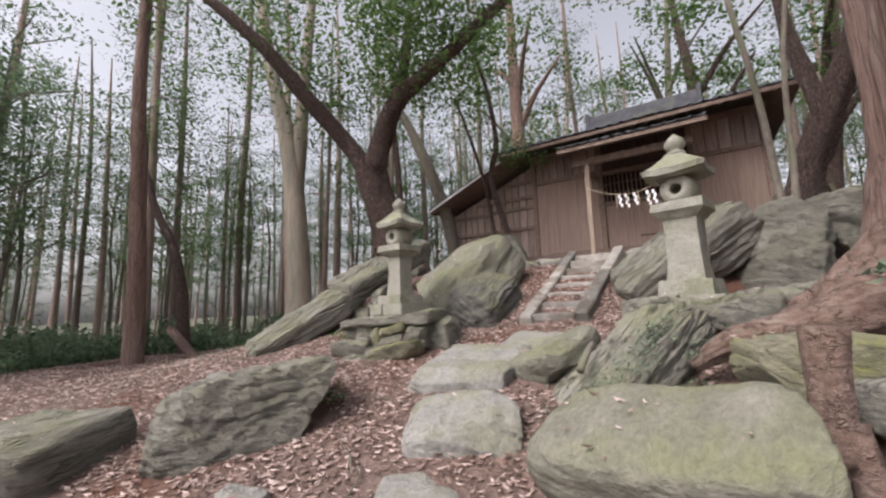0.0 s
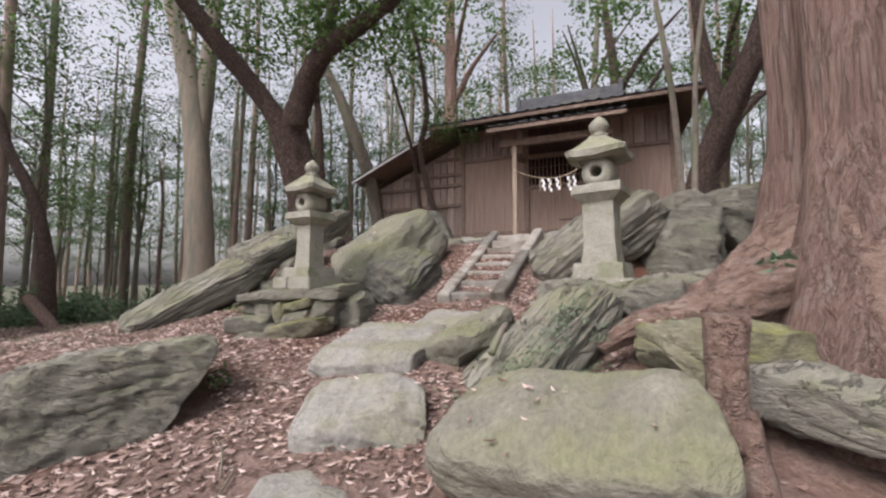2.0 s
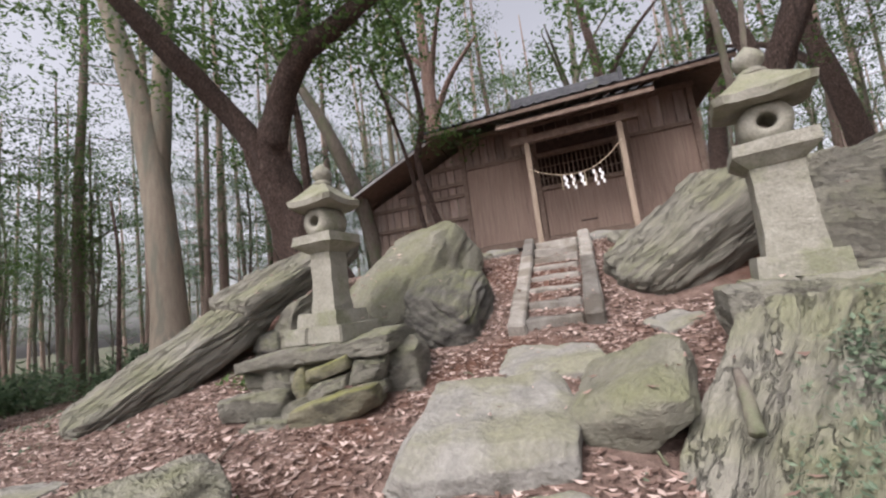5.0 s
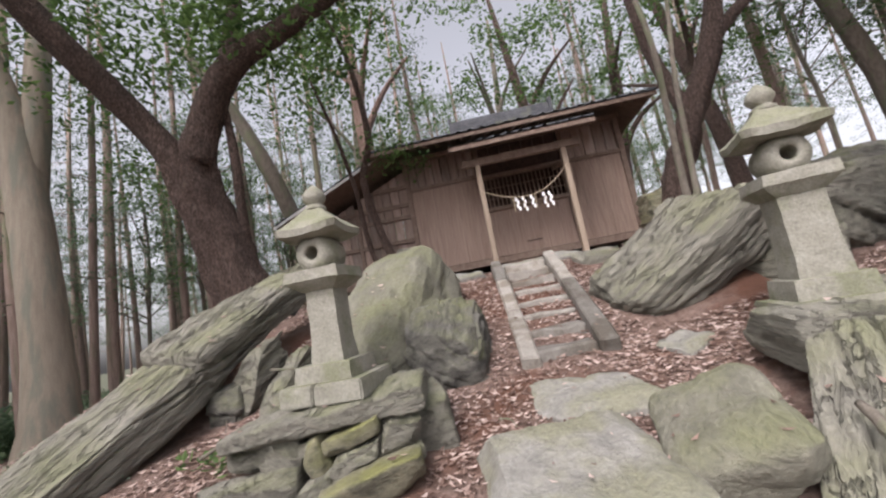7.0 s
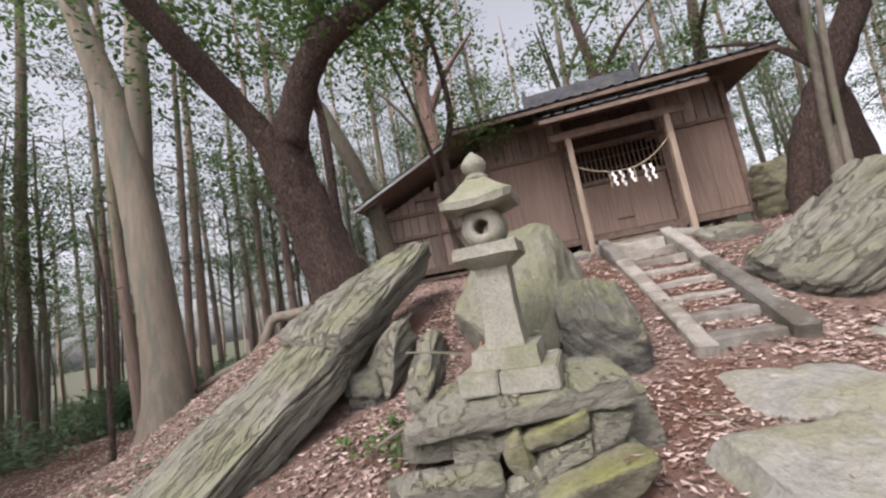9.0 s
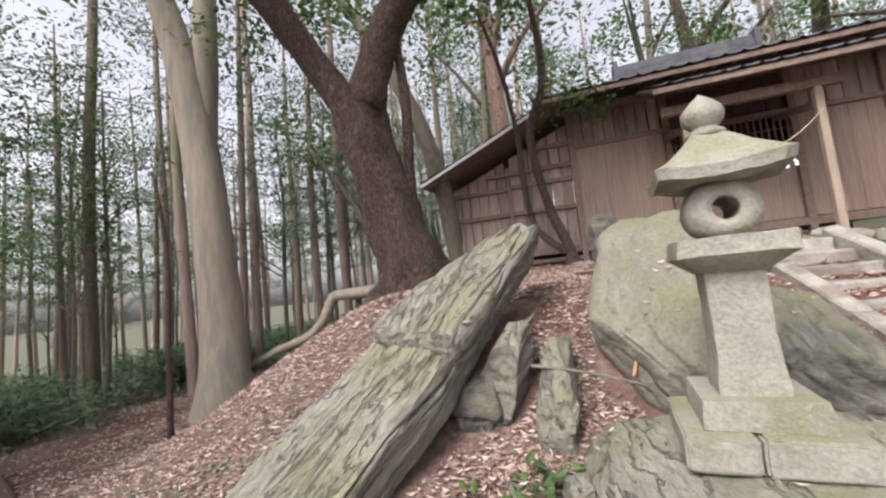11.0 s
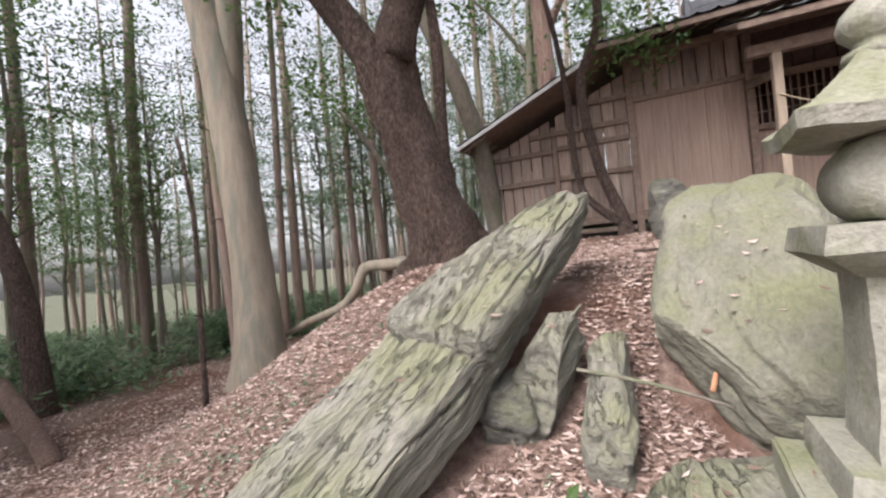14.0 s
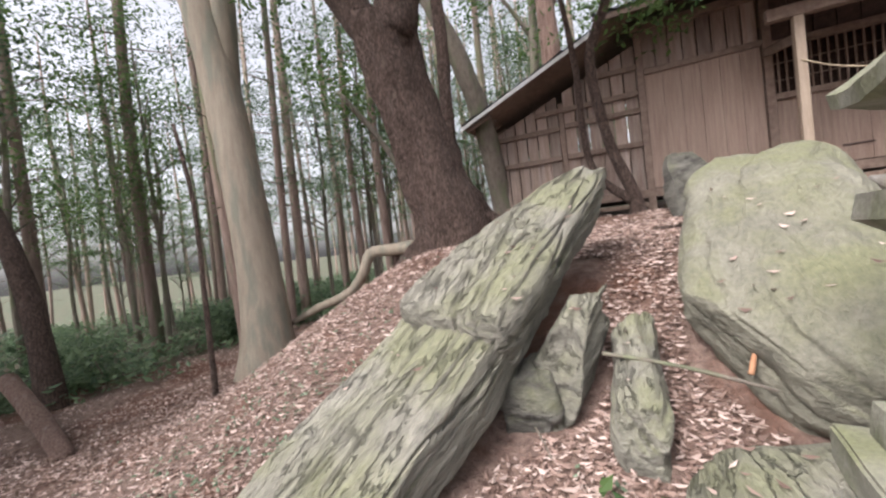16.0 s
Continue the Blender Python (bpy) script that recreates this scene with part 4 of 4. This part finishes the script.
limb_tree("leaning grey trunk behind the old tree",
          [([(-4.4, 6.0, 0.9), (-4.5, 5.85, 1.9), (-4.55, 5.3, 3.4), (-4.85, 4.8, 4.8), (-5.4, 4.6, 6.2), (-6.4, 4.4, 8.0)], [0.3, 0.22, 0.2, 0.18, 0.14, 0.08])],
          BARK_TWIG, clumps(RNG, (-6.0, 4.5, 7.8), 1.6, 16), seed=15)
# surface root of the old tree
root = tagged(empty("surface_root", pose(-5.2, 3.1, 1.0)), "pale bent tree root running down the bank", "root")
bm = bmesh.new()
tube(bm, [(0.5, -0.2, 0.0), (0.05, 0.12, 0.06), (-0.6, 0.25, 0.06), (-1.0, 0.2, 0.02), (-1.15, 0.12, -0.3), (-1.45, 0.05, -0.62), (-2.0, -0.15, -0.82), (-2.5, -0.3, -1.05)],
     [0.14, 0.11, 0.10, 0.10, 0.09, 0.08, 0.07, 0.04], 10, 0.25, 4)
part("root_stem", bm, BARK_PALE, root, smooth=True)
bm = bmesh.new()
tube(bm, [(-0.55, 0.3, 0.03), (-0.6, 0.35, -0.3), (-0.62, 0.4, -0.6)], [0.07, 0.06, 0.05], 8, 0.2, 5)
part("root_branch", bm, BARK_BROWN, root, smooth=True)
bm = bmesh.new()
tube(bm, [(-1.0, 0.5, -0.55), (-1.5, 0.5, -0.6), (-2.1, 0.4, -0.85)], [0.04, 0.06, 0.04], 8, 0.2, 6)
part("root_branch", bm, BARK_PALE, root, smooth=True)
# the pale smooth tree
limb_tree("tall smooth pale-barked tree forking into two stems",
          [([(-7.8, 2.35, -0.75), (-7.8, 2.35, -0.1), (-7.87, 2.4, 0.9), (-8.08, 2.4, 3.2), (-8.42, 2.35, 5.4), (-8.8, 2.2, 7.0), (-9.2, 2.0, 9.0), (-9.9, 1.8, 13)],
            [0.58, 0.42, 0.35, 0.32, 0.31, 0.24, 0.2, 0.1]),
           ([(-8.05, 2.4, 2.6), (-8.16, 2.45, 4.0), (-8.15, 2.55, 5.6), (-8.18, 2.7, 8.0), (-8.0, 3.0, 13)], [0.14, 0.24, 0.23, 0.19, 0.1])],
          BARK_PALE, clumps(RNG, (-9.0, 2.2, 11), 3.2, 30), seed=9, rough=0.06, flute=0.12)
# the great cedar, flaring into roots
limb_tree("giant red cedar with flared buttress roots",
          [([(3.55, -1.35, -0.5), (3.55, -1.35, 0.0), (3.58, -1.35, 0.5), (3.6, -1.32, 1.2), (3.65, -1.3, 3.0), (3.75, -1.25, 6.5), (3.8, -1.2, 14)], [0.9, 0.72, 0.58, 0.48, 0.44, 0.4, 0.25]),
                      ([(3.9, -1.0, 6.5), (4.6, 0.2, 8.5), (5.2, 1.2, 9.5)], [0.16, 0.12, 0.05])],
          BARK_RED, clumps(RNG, (3.8, -1.2, 12), 2.6, 26), leaf=LEAF_FOREST, seed=21, sides=72, rough=0.06, flute=0.4, name="cedar")
cedar = bpy.data.objects["cedar"]
for k, (pts, radii) in enumerate(((((-0.25, 0.0, 1.1), (-0.6, -0.15, 0.72), (-1.05, -0.3, 0.55), (-1.4, -0.42, 0.5), (-1.65, -0.5, 0.35)), (0.32, 0.22, 0.15, 0.09, 0.03)),
                                  (((-0.15, -0.2, 1.0), (-0.25, -0.62, 0.5), (-0.32, -0.95, 0.0)), (0.36, 0.24, 0.1)),
                                  (((-0.35, 0.0, 1.0), (-0.85, 0.02, 0.66), (-1.3, 0.15, 0.55)), (0.3, 0.18, 0.05)))):
    bm = bmesh.new()
    tube(bm, pts, radii, 44, 0.12, 50 + k, 0.4, 10)
    part("buttress_root", bm, BARK_ROOT, cedar, smooth=True)
# stump with forked foot
stump = tagged(empty("tree_stump", pose(2.40, -2.62, -0.52)), "sawn cedar stump with a split foot", "stump")
bm = bmesh.new()
tube(bm, [(0.0, 0, 0.12), (0.01, 0, 0.38), (0.02, 0.0, 0.68)], [0.09, 0.085, 0.09], 14, 0.12, 2, 0.2)
part("stump_post", bm, BARK_ROOT, stump, smooth=True)
for pts in (((-0.03, 0, 0.3), (-0.09, -0.04, 0.1), (-0.18, -0.08, -0.2)), ((0.06, 0, 0.28), (0.08, -0.05, 0.08), (0.12, -0.1, -0.22))):
    bm = bmesh.new()
    tube(bm, pts, [0.06, 0.055, 0.07], 10, 0.15, 3, 0.2)
    part("stump_foot", bm, BARK_ROOT, stump, smooth=True)
# small multi-stemmed tree before the shrine wall
limb_tree("slender multi-stemmed tree against the shrine wall",
          [([(-1.94, 4.95, 1.15), (-2.02, 4.95, 1.6), (-2.3, 4.88, 2.46), (-2.45, 4.5, 3.72), (-2.1, 4.14, 4.6), (-2.2, 3.8, 6.2), (-2.6, 3.6, 7.5)], [0.15, 0.1, 0.085, 0.08, 0.07, 0.05, 0.03]),
           ([(-2.0, 4.95, 1.4), (-2.53, 4.95, 1.91), (-2.68, 4.9, 2.6), (-2.68, 4.56, 3.6), (-2.8, 4.0, 4.8), (-3.1, 3.8, 6.0)], [0.09, 0.065, 0.055, 0.05, 0.04, 0.025])],
          BARK_BROWN, clumps(RNG, (-1.6, 4.3, 4.2), 0.6, 8, 0.3), seed=33, size=0.06, spread=0.28, per=60)
# trees at the far side of the shrine
limb_tree("dark hollow old trunk leaning beside the shrine",
          [([(3.7, 4.3, 0.9), (3.8, 4.1, 2.3), (4.15, 3.7, 3.4), (4.6, 3.3, 4.6), (5.0, 3.2, 6.5)], [0.4, 0.28, 0.22, 0.18, 0.1]),
           ([(4.1, 3.7, 3.3), (3.9, 4.0, 4.8), (3.8, 4.2, 7.0)], [0.16, 0.11, 0.07]), ([(4.6, 3.3, 4.5), (5.6, 3.5, 5.3), (7.2, 4.0, 5.9)], [0.13, 0.1, 0.05])],
          BARK_BROWN, clumps(RNG, (6.0, 4.2, 7.5), 2.4, 30), seed=41, rough=0.3, flute=0.3)
limb_tree("pale thin stems rising beside the shrine corner",
          [([(3.25, 2.9, 0.9), (3.22, 2.85, 2.0), (3.1, 2.5, 3.2), (2.9, 2.1, 4.4), (2.6, 2.2, 7.0)], [0.09, 0.055, 0.05, 0.04, 0.03]),
           ([(3.35, 2.9, 0.9), (3.45, 2.9, 2.4), (3.5, 2.7, 4.0), (3.8, 2.6, 6.0)], [0.07, 0.045, 0.04, 0.03])],
          BARK_TWIG, clumps(RNG, (3.2, 2.3, 6.6), 1.2, 12), seed=45)
for k, (x, y, lean, r, h, mat) in enumerate(((6.0, 12.5, 0.6, 0.3, 12, BARK_BROWN), (3.2, 11.8, -0.5, 0.26, 12, BARK_BROWN), (-3.6, 10.2, -0.1, 0.3, 15, BARK_RED), (1.4, 13.2, 0.4, 0.2, 12, BARK_TWIG),
                                             (8.2, 9.0, -0.8, 0.25, 11, BARK_BROWN), (9.5, 5.5, -1.2, 0.2, 11, BARK_TWIG), (-4.5, 11.0, 0.3, 0.16, 12, BARK_TWIG), (8.0, 2.0, 0.5, 0.18, 12, BARK_RED))):
    z = height(x, y, False) - 0.3
    stems = [([(x, y, z), (x + lean * 0.2, y, z + h * 0.25), (x + lean * 0.9, y - 0.2, z + h * 0.5), (x + lean * 2, y, z + h)], [r * 1.3, r, r * 0.85, r * 0.3])]
    for j in range(3):
        a = RNG.uniform(0, 6.28)
        zz = z + h * RNG.uniform(0.35, 0.6)
        stems.append(([(x + lean * 0.7, y, zz), (x + lean * 0.7 + math.cos(a), y + math.sin(a), zz + 1.3), (x + lean + 2.4 * math.cos(a), y + 2.4 * math.sin(a), zz + 2.3)], [r * 0.5, r * 0.35, r * 0.12]))
    limb_tree("evergreen tree rising behind the shrine", stems, mat, clumps(RNG, (x + lean, y, z + h * 0.7), 3.2, 22, 0.8), seed=60 + k, size=0.1)

# leaning and thin trunks at the edge of the wood
for k, (pts, r) in enumerate((([(-8.75, -1.25, -1.1), (-8.7, -1.3, 0.6), (-8.45, -1.5, 3.0), (-8.0, -1.8, 6.0), (-7.8, -1.8, 11)], 0.19),
                              ([(-7.5, 1.15, -0.7), (-7.55, 1.2, 0.6), (-7.6, 1.25, 2.0), (-7.9, 1.3, 3.2)], 0.035),
                              ([(-10.6, 0.6, -1.0), (-10.9, 0.6, 0.8), (-11.5, 0.5, 2.4), (-12.6, 0.3, 4.0), (-13.5, 0.2, 6.5)], 0.16),
                              ([(-6.4, 6.2, 0.3), (-6.6, 6.2, 1.8), (-7.2, 6.0, 3.4), (-8.2, 5.6, 5.0)], 0.09))):
    limb_tree("thin leaning trunk at the edge of the wood", [(pts, [r * 1.25] + [r * (1 - 0.16 * i) for i in range(len(pts) - 1)])], BARK_RED if k == 0 else BARK_TWIG if k == 3 else BARK_BROWN,
              clumps(RNG, pts[-1], 1.3, 10) if k != 1 else (), seed=80 + k)
# fallen trunk in the clearing
log = tagged(empty("fallen_log", pose(-8.35, -0.35, -0.72)), "reddish fallen log propped at the edge of the litter", "log")
bm = bmesh.new()
tube(bm, [(0.3, 0.1, -0.1), (-0.5, 0.2, 0.22), (-1.6, 0.3, 0.62)], [0.1, 0.11, 0.11], 12, 0.1, 4)
part("log_stem", bm, BARK_RED, log, smooth=True)

# ---- the plantation wood ----
TRUNKS, CROWNS = [], []
for k in range(4):
    rng = random.Random(100 + k)
    bm = bmesh.new()
    tube(bm, [(0, 0, -0.6), (0.03, 0, 0.4), (rng.uniform(-0.1, 0.1), rng.uniform(-0.1, 0.1), 5), (rng.uniform(-0.2, 0.2), 0, 10), (0.1, 0.1, 16)], [0.2, 0.145, 0.125, 0.1, 0.03], 8, 0.08, k)
    for _ in range(16):
        a, z = rng.uniform(0, 6.28), rng.uniform(2.5, 12)
        ln = rng.uniform(0.4, 1.6)
        tube(bm, [(0, 0, z), (math.cos(a) * ln, math.sin(a) * ln, z + rng.uniform(-0.2, 0.3))], [0.022, 0.008], 4, smooth_steps=1)
    me = bpy.data.meshes.new("trunk")
    bm.to_mesh(me)
    bm.free()
    me.materials.append(BARK_FOREST)
    me.polygons.foreach_set("use_smooth", [True] * len(me.polygons))
    TRUNKS.append(me)
    cl = []
    for _ in range(30):
        z = rng.uniform(4.2, 13.5)
        a = rng.uniform(0, 6.28)
        rr = rng.uniform(0.3, 1.7) * (1.15 - z / 22)
        cl.append((Vector((math.cos(a) * rr, math.sin(a) * rr, z)), rng.uniform(0.5, 1.1)))
    v, f = leaf_cloud(rng, cl, 95, 0.42, 0.05, droop=0.1, long=2.4, flat=0.28)
    CROWNS.append(mesh_of("crown", v, f, LEAF_FOREST))

placed = []
rng = random.Random(77)


def free_of_place(x, y):
    if -6.6 < x < 7.5 and -6 < y < 11.5:
        return False
    if -9.2 < x < 6 and -9 < y < 5:
        return False
    return True


tries = 0
while len(placed) < 285 and tries < 20000:
    tries += 1
    r = 10 + 46 * rng.random() ** 1.1
    a = rng.uniform(radians(20), radians(215)) if rng.random() < 0.86 else rng.uniform(radians(215), radians(380))
    x, y = -1 + r * math.cos(a), -2 + r * math.sin(a)
    if not free_of_place(x, y) or any((x - px_) ** 2 + (y - py_) ** 2 < 1.5 for px_, py_ in placed):
        continue
    if x > 0 and rng.random() < 0.45:
        continue
    placed.append((x, y))
    k = rng.randrange(4)
    s = rng.uniform(0.75, 1.15)
    t = tagged(empty("forest_tree", Matrix.LocRotScale((x, y, height(x, y, False)), Euler((rng.uniform(-0.04, 0.04), rng.uniform(-0.04, 0.04), rng.uniform(0, 6.28))), (s, s, s * rng.uniform(0.9, 1.2)))),
               "straight slender plantation conifer with bare lower trunk", "tree", "plantation trees")
    for nm, me in (("trunk", TRUNKS[k]), ("crown", CROWNS[(k + 1) % 4])):
        ob = new(nm, me)
        ob.parent = t

# ---- young evergreens under the tall trees ----
YOUNG = []
for k in range(4):
    rng = random.Random(300 + k)
    cl = []
    for _ in range(48):
        z = rng.uniform(2.6, 7.8)
        a, rr = rng.uniform(0, 6.28), rng.uniform(0.2, 1.9) * (1.2 - abs(z - 3.5) / 6)
        cl.append((Vector((math.cos(a) * rr, math.sin(a) * rr, z)), rng.uniform(0.5, 1.1)))
    v, f = leaf_cloud(rng, cl, 80, 0.36, 0.05, long=2.0, flat=0.3)
    crown = mesh_of("crown", v, f, LEAF_BROAD if k % 2 else LEAF_SHRUB)
    bm = bmesh.new()
    tube(bm, [(0, 0, -0.5), (0.1, 0.05, 2), (-0.05, 0.1, 4.5), (0.1, 0, 7)], [0.07, 0.055, 0.04, 0.015], 7, 0.1, k)
    for c, _ in cl[::3]:
        tube(bm, [(0.03, 0.05, c.z - 0.7), c * 0.6 + Vector((0, 0, c.z * 0.36)), c], [0.022, 0.015, 0.006], 4, smooth_steps=2)
    me = bpy.data.meshes.new("trunk")
    bm.to_mesh(me)
    bm.free()
    me.materials.append(BARK_TWIG)
    YOUNG.append((me, crown))
rng = random.Random(31)
count = 0
EDGE = [(-10.4, -4.2), (-11.4, -5.6), (-12.8, -4.0), (-9.6, -6.4)]
while count < 110:
    if rng.random() < 0.55:
        r, a = 10 + 20 * rng.random(), rng.uniform(radians(95), radians(205))
        x, y = -1.5 + r * math.cos(a), -2 + r * math.sin(a)
    else:
        x, y = rng.uniform(-8, 14), rng.uniform(15, 28)
        if rng.random() < 0.3:
            x, y = rng.uniform(7.5, 15), rng.uniform(-1, 14)
    if count < len(EDGE):
        x, y = EDGE[count]
    elif not free_of_place(x, y) or (x > -10.5 and y < 8 and x < 6):
        continue
    count += 1
    s = rng.uniform(0.75, 1.5)
    t = tagged(empty("young_tree", Matrix.LocRotScale((x, y, height(x, y, False)), Euler((0, 0, rng.uniform(0, 6.28))), (s, s, s))),
               "young leafy evergreen under the tall trees", "tree", "young evergreens")
    me, crown = YOUNG[rng.randrange(4)]
    for nm, data in (("trunk", me), ("crown", crown)):
        ob = new(nm, data)
        ob.parent = t

# ---- undergrowth ----
SHRUBS = []
for k in range(3):
    rng = random.Random(200 + k)
    cl = [(Vector((rng.gauss(0, 0.45), rng.gauss(0, 0.45), rng.uniform(0.1, 0.9))), rng.uniform(0.6, 1.1)) for _ in range(16)]
    v, f = leaf_cloud(rng, cl, 34, 0.2, 0.075, long=2.0)
    stems = []
    for c, _ in cl[:2]:
        bm = bmesh.new()
        tube(bm, [(0, 0, -0.05), c * 0.5, c], [0.018, 0.013, 0.006], 5, smooth_steps=1)
        me = bpy.data.meshes.new("stem")
        bm.to_mesh(me)
        bm.free()
        me.materials.append(BARK_TWIG)
        stems.append(me)
    SHRUBS.append((mesh_of("foliage", v, f, LEAF_SHRUB), stems))
rng = random.Random(9)
count = 0
while count < 300:
    r = 8 + 44 * rng.random() ** 1.6
    a = rng.uniform(radians(85), radians(215))
    x, y = -1.5 + r * math.cos(a), -2 + r * math.sin(a)
    if x > -10.6 + 0.28 * max(0, y - 1.5) or (x > -5.2 and y < 11):
        continue
    count += 1
    k = rng.randrange(3)
    s = rng.uniform(0.7, 1.35)
    sh = tagged(empty("shrub", Matrix.LocRotScale((x, y, height(x, y, False) - 0.05), Euler((0, 0, rng.uniform(0, 6.28))), (s, s, s))),
                "leafy evergreen shrub of the undergrowth", "shrub", "undergrowth")
    ob = new("foliage", SHRUBS[k][0])
    ob.parent = sh
    for me in SHRUBS[k][1]:
        ob = new("stem", me)
        ob.parent = sh

# ---- ivy and low plants ----
def patch(name, label, centre, ext, count, size, mat, seed, lift=0.04):
    """Small plants that cling to whatever lies under them."""
    rng = random.Random(seed)
    v, f = [], []
    dg = bpy.context.evaluated_depsgraph_get()
    for _ in range(count):
        x, y = centre[0] + rng.gauss(0, ext[0]), centre[1] + rng.gauss(0, ext[1])
        hit, p, nrm, _, ob, _ = scene.ray_cast(dg, (x, y, 1.35 if y < 3 else 3), (0, 0, -1))
        if not hit or (name == "low_plants" and ob.name != "ground"):
            continue
        for _ in range(3):
            q = p + nrm * rng.uniform(0.01, lift) + Vector((rng.gauss(0, 0.03), rng.gauss(0, 0.03), rng.uniform(0, lift)))
            vv, ff = leaf_cloud(rng, [(q, 0.05)], 1, 0.2, size)
            i = len(v)
            v += vv[:4]
            f += [tuple(k + i for k in t) for t in ff[:2]]
    tagged(new(name, mesh_of(name, v, f, mat)), label, "plants", kind="stuff")


bpy.context.view_layer.update()
patch("ivy", "small-leaved ivy trailing down the rock", (1.76, -1.92), (0.13, 0.13), 330, 0.017, LEAF_IVY, 1)
patch("ivy", "small-leaved ivy trailing over the bank", (1.55, -2.18), (0.28, 0.1), 240, 0.017, LEAF_IVY, 2)
patch("low_plants", "bright fern tuft beside the boulder", (-0.95, -2.5), (0.07, 0.08), 50, 0.035, LEAF_BROAD, 3, 0.1)
patch("low_plants", "grey-green seedlings in the litter", (-4.6, -0.6), (0.8, 0.9), 420, 0.022, LEAF_IVY, 4)
patch("low_plants", "seedlings below the upright stone", (-2.35, -0.75), (0.12, 0.12), 30, 0.05, LEAF_BROAD, 5, 0.1)

# ---- leaf litter ----
def litter(name, label, boxes, count, size, mat, seed):
    rng = random.Random(seed)
    v, f = [], []
    dg = bpy.context.evaluated_depsgraph_get()
    for _ in range(count):
        x0, y0, x1, y1 = boxes[rng.randrange(len(boxes))]
        x, y = rng.uniform(x0, x1), rng.uniform(y0, y1)
        if noise.noise(Vector((x * 1.1, y * 1.1, 5))) < rng.uniform(-0.95, -0.1):
            continue
        hit, p, nrm, _, ob, _ = scene.ray_cast(dg, (x, y, 1.3 if y < 2.0 else 1.7), (0, 0, -1))
        if not hit or (ob.name != "ground" and rng.random() > 0.012) or nrm.z < 0.5:
            continue
        a = rng.uniform(0, 6.28)
        k = size * rng.uniform(0.55, 1.3)
        d = Vector((math.cos(a), math.sin(a), rng.uniform(-0.25, 0.25)))
        e = Vector((-math.sin(a), math.cos(a), rng.uniform(-0.3, 0.3))) * 0.36
        p = p + nrm * rng.uniform(0.004, 0.022)
        i = len(v)
        c = Vector((0, 0, rng.uniform(0.0, 0.35) * k))
        v += [p - d * k * 0.5 + c * 0.6, p + e * k * 0.5 + c * 0.2, p + d * k * 0.5 + c, p - e * k * 0.5]
        f += [(i, i + 1, i + 2), (i, i + 2, i + 3)]
    tagged(new(name, mesh_of(name, v, f, mat)), label, "leaf litter", kind="stuff")


bpy.context.view_layer.update()
litter("leaf_litter", "dry pinkish-brown fallen leaves covering the ground", [(-3.5, -4, 2.6, 0.2), (-3.5, -4, 2.6, 0.2), (-3, -0.6, -1.2, 3), (-5.5, -2.5, -1, 3.5), (0.5, -0.5, 4, 3.2), (-9, -4, -3.5, 3.5), (-9, -3, -3.5, 3), (-12, -5, -5, 4), (-2, 0, 1.2, 4.3), (-11, -8, 7, 6)], 125000, 0.06, LITTER, 7)

# ---- sticks ----
for k, (a, b, r, mat, lab) in enumerate((((-2.42, 0.0, 0.40), (-1.68, -0.1, 0.27), 0.012, BARK_TWIG, "thin dead branch lying in the litter"),
                                         ((-1.75, 0.02, 0.30), (-1.68, 0.12, 0.44), 0.014, FELLED, "orange splinter of broken wood"),
                                         ((-2.3, -1.15, 0.0), (-1.9, -0.9, 0.12), 0.014, BARK_TWIG, "thin dead branch lying in the litter"),
                                         ((-2.0, 1.6, 1.02), (-1.3, 1.3, 0.98), 0.016, BARK_BROWN, "thin dead branch lying in the litter"),
                                         ((1.2, -2.0, -0.2), (1.25, -1.75, -0.02), 0.03, BARK_TWIG, "short broken branch leaning on stones"))):
    a, b = Vector(a), Vector(b)
    bm = bmesh.new()
    tube(bm, [a, a.lerp(b, 0.5) + Vector((0, 0, 0.02)), b], [r, r * 0.9, r * 0.6], 7, 0.3, k)
    tagged(finish("stick", bm, mat), lab, "stick")

# seedling on the cedar's foot
rng = random.Random(55)
v, f = leaf_cloud(rng, [((2.82, -1.95, 0.42), 0.3)], 40, 0.16, 0.05)
tagged(new("seedling", mesh_of("seedling", v, f, LEAF_IVY)), "small seedling sprouting from the cedar root", "plant")
for k in range(26):
    x, y = rng.uniform(-4.5, 2.2), rng.uniform(-3.2, 0.2)
    a, ln = rng.uniform(0, 6.28), rng.uniform(0.15, 0.5)
    p0, p1 = Vector(at_ground(x, y, 0.025)), Vector(at_ground(x + ln * math.cos(a), y + ln * math.sin(a), 0.03))
    bm = bmesh.new()
    tube(bm, [p0, p0.lerp(p1, 0.5) + Vector((0.02, 0.02, 0.015)), p1], [0.007, 0.006, 0.003], 5, 0.2, k)
    tagged(finish("twig", bm, BARK_TWIG), "thin dry twig lying on the leaf litter", "twig", "fallen twigs")
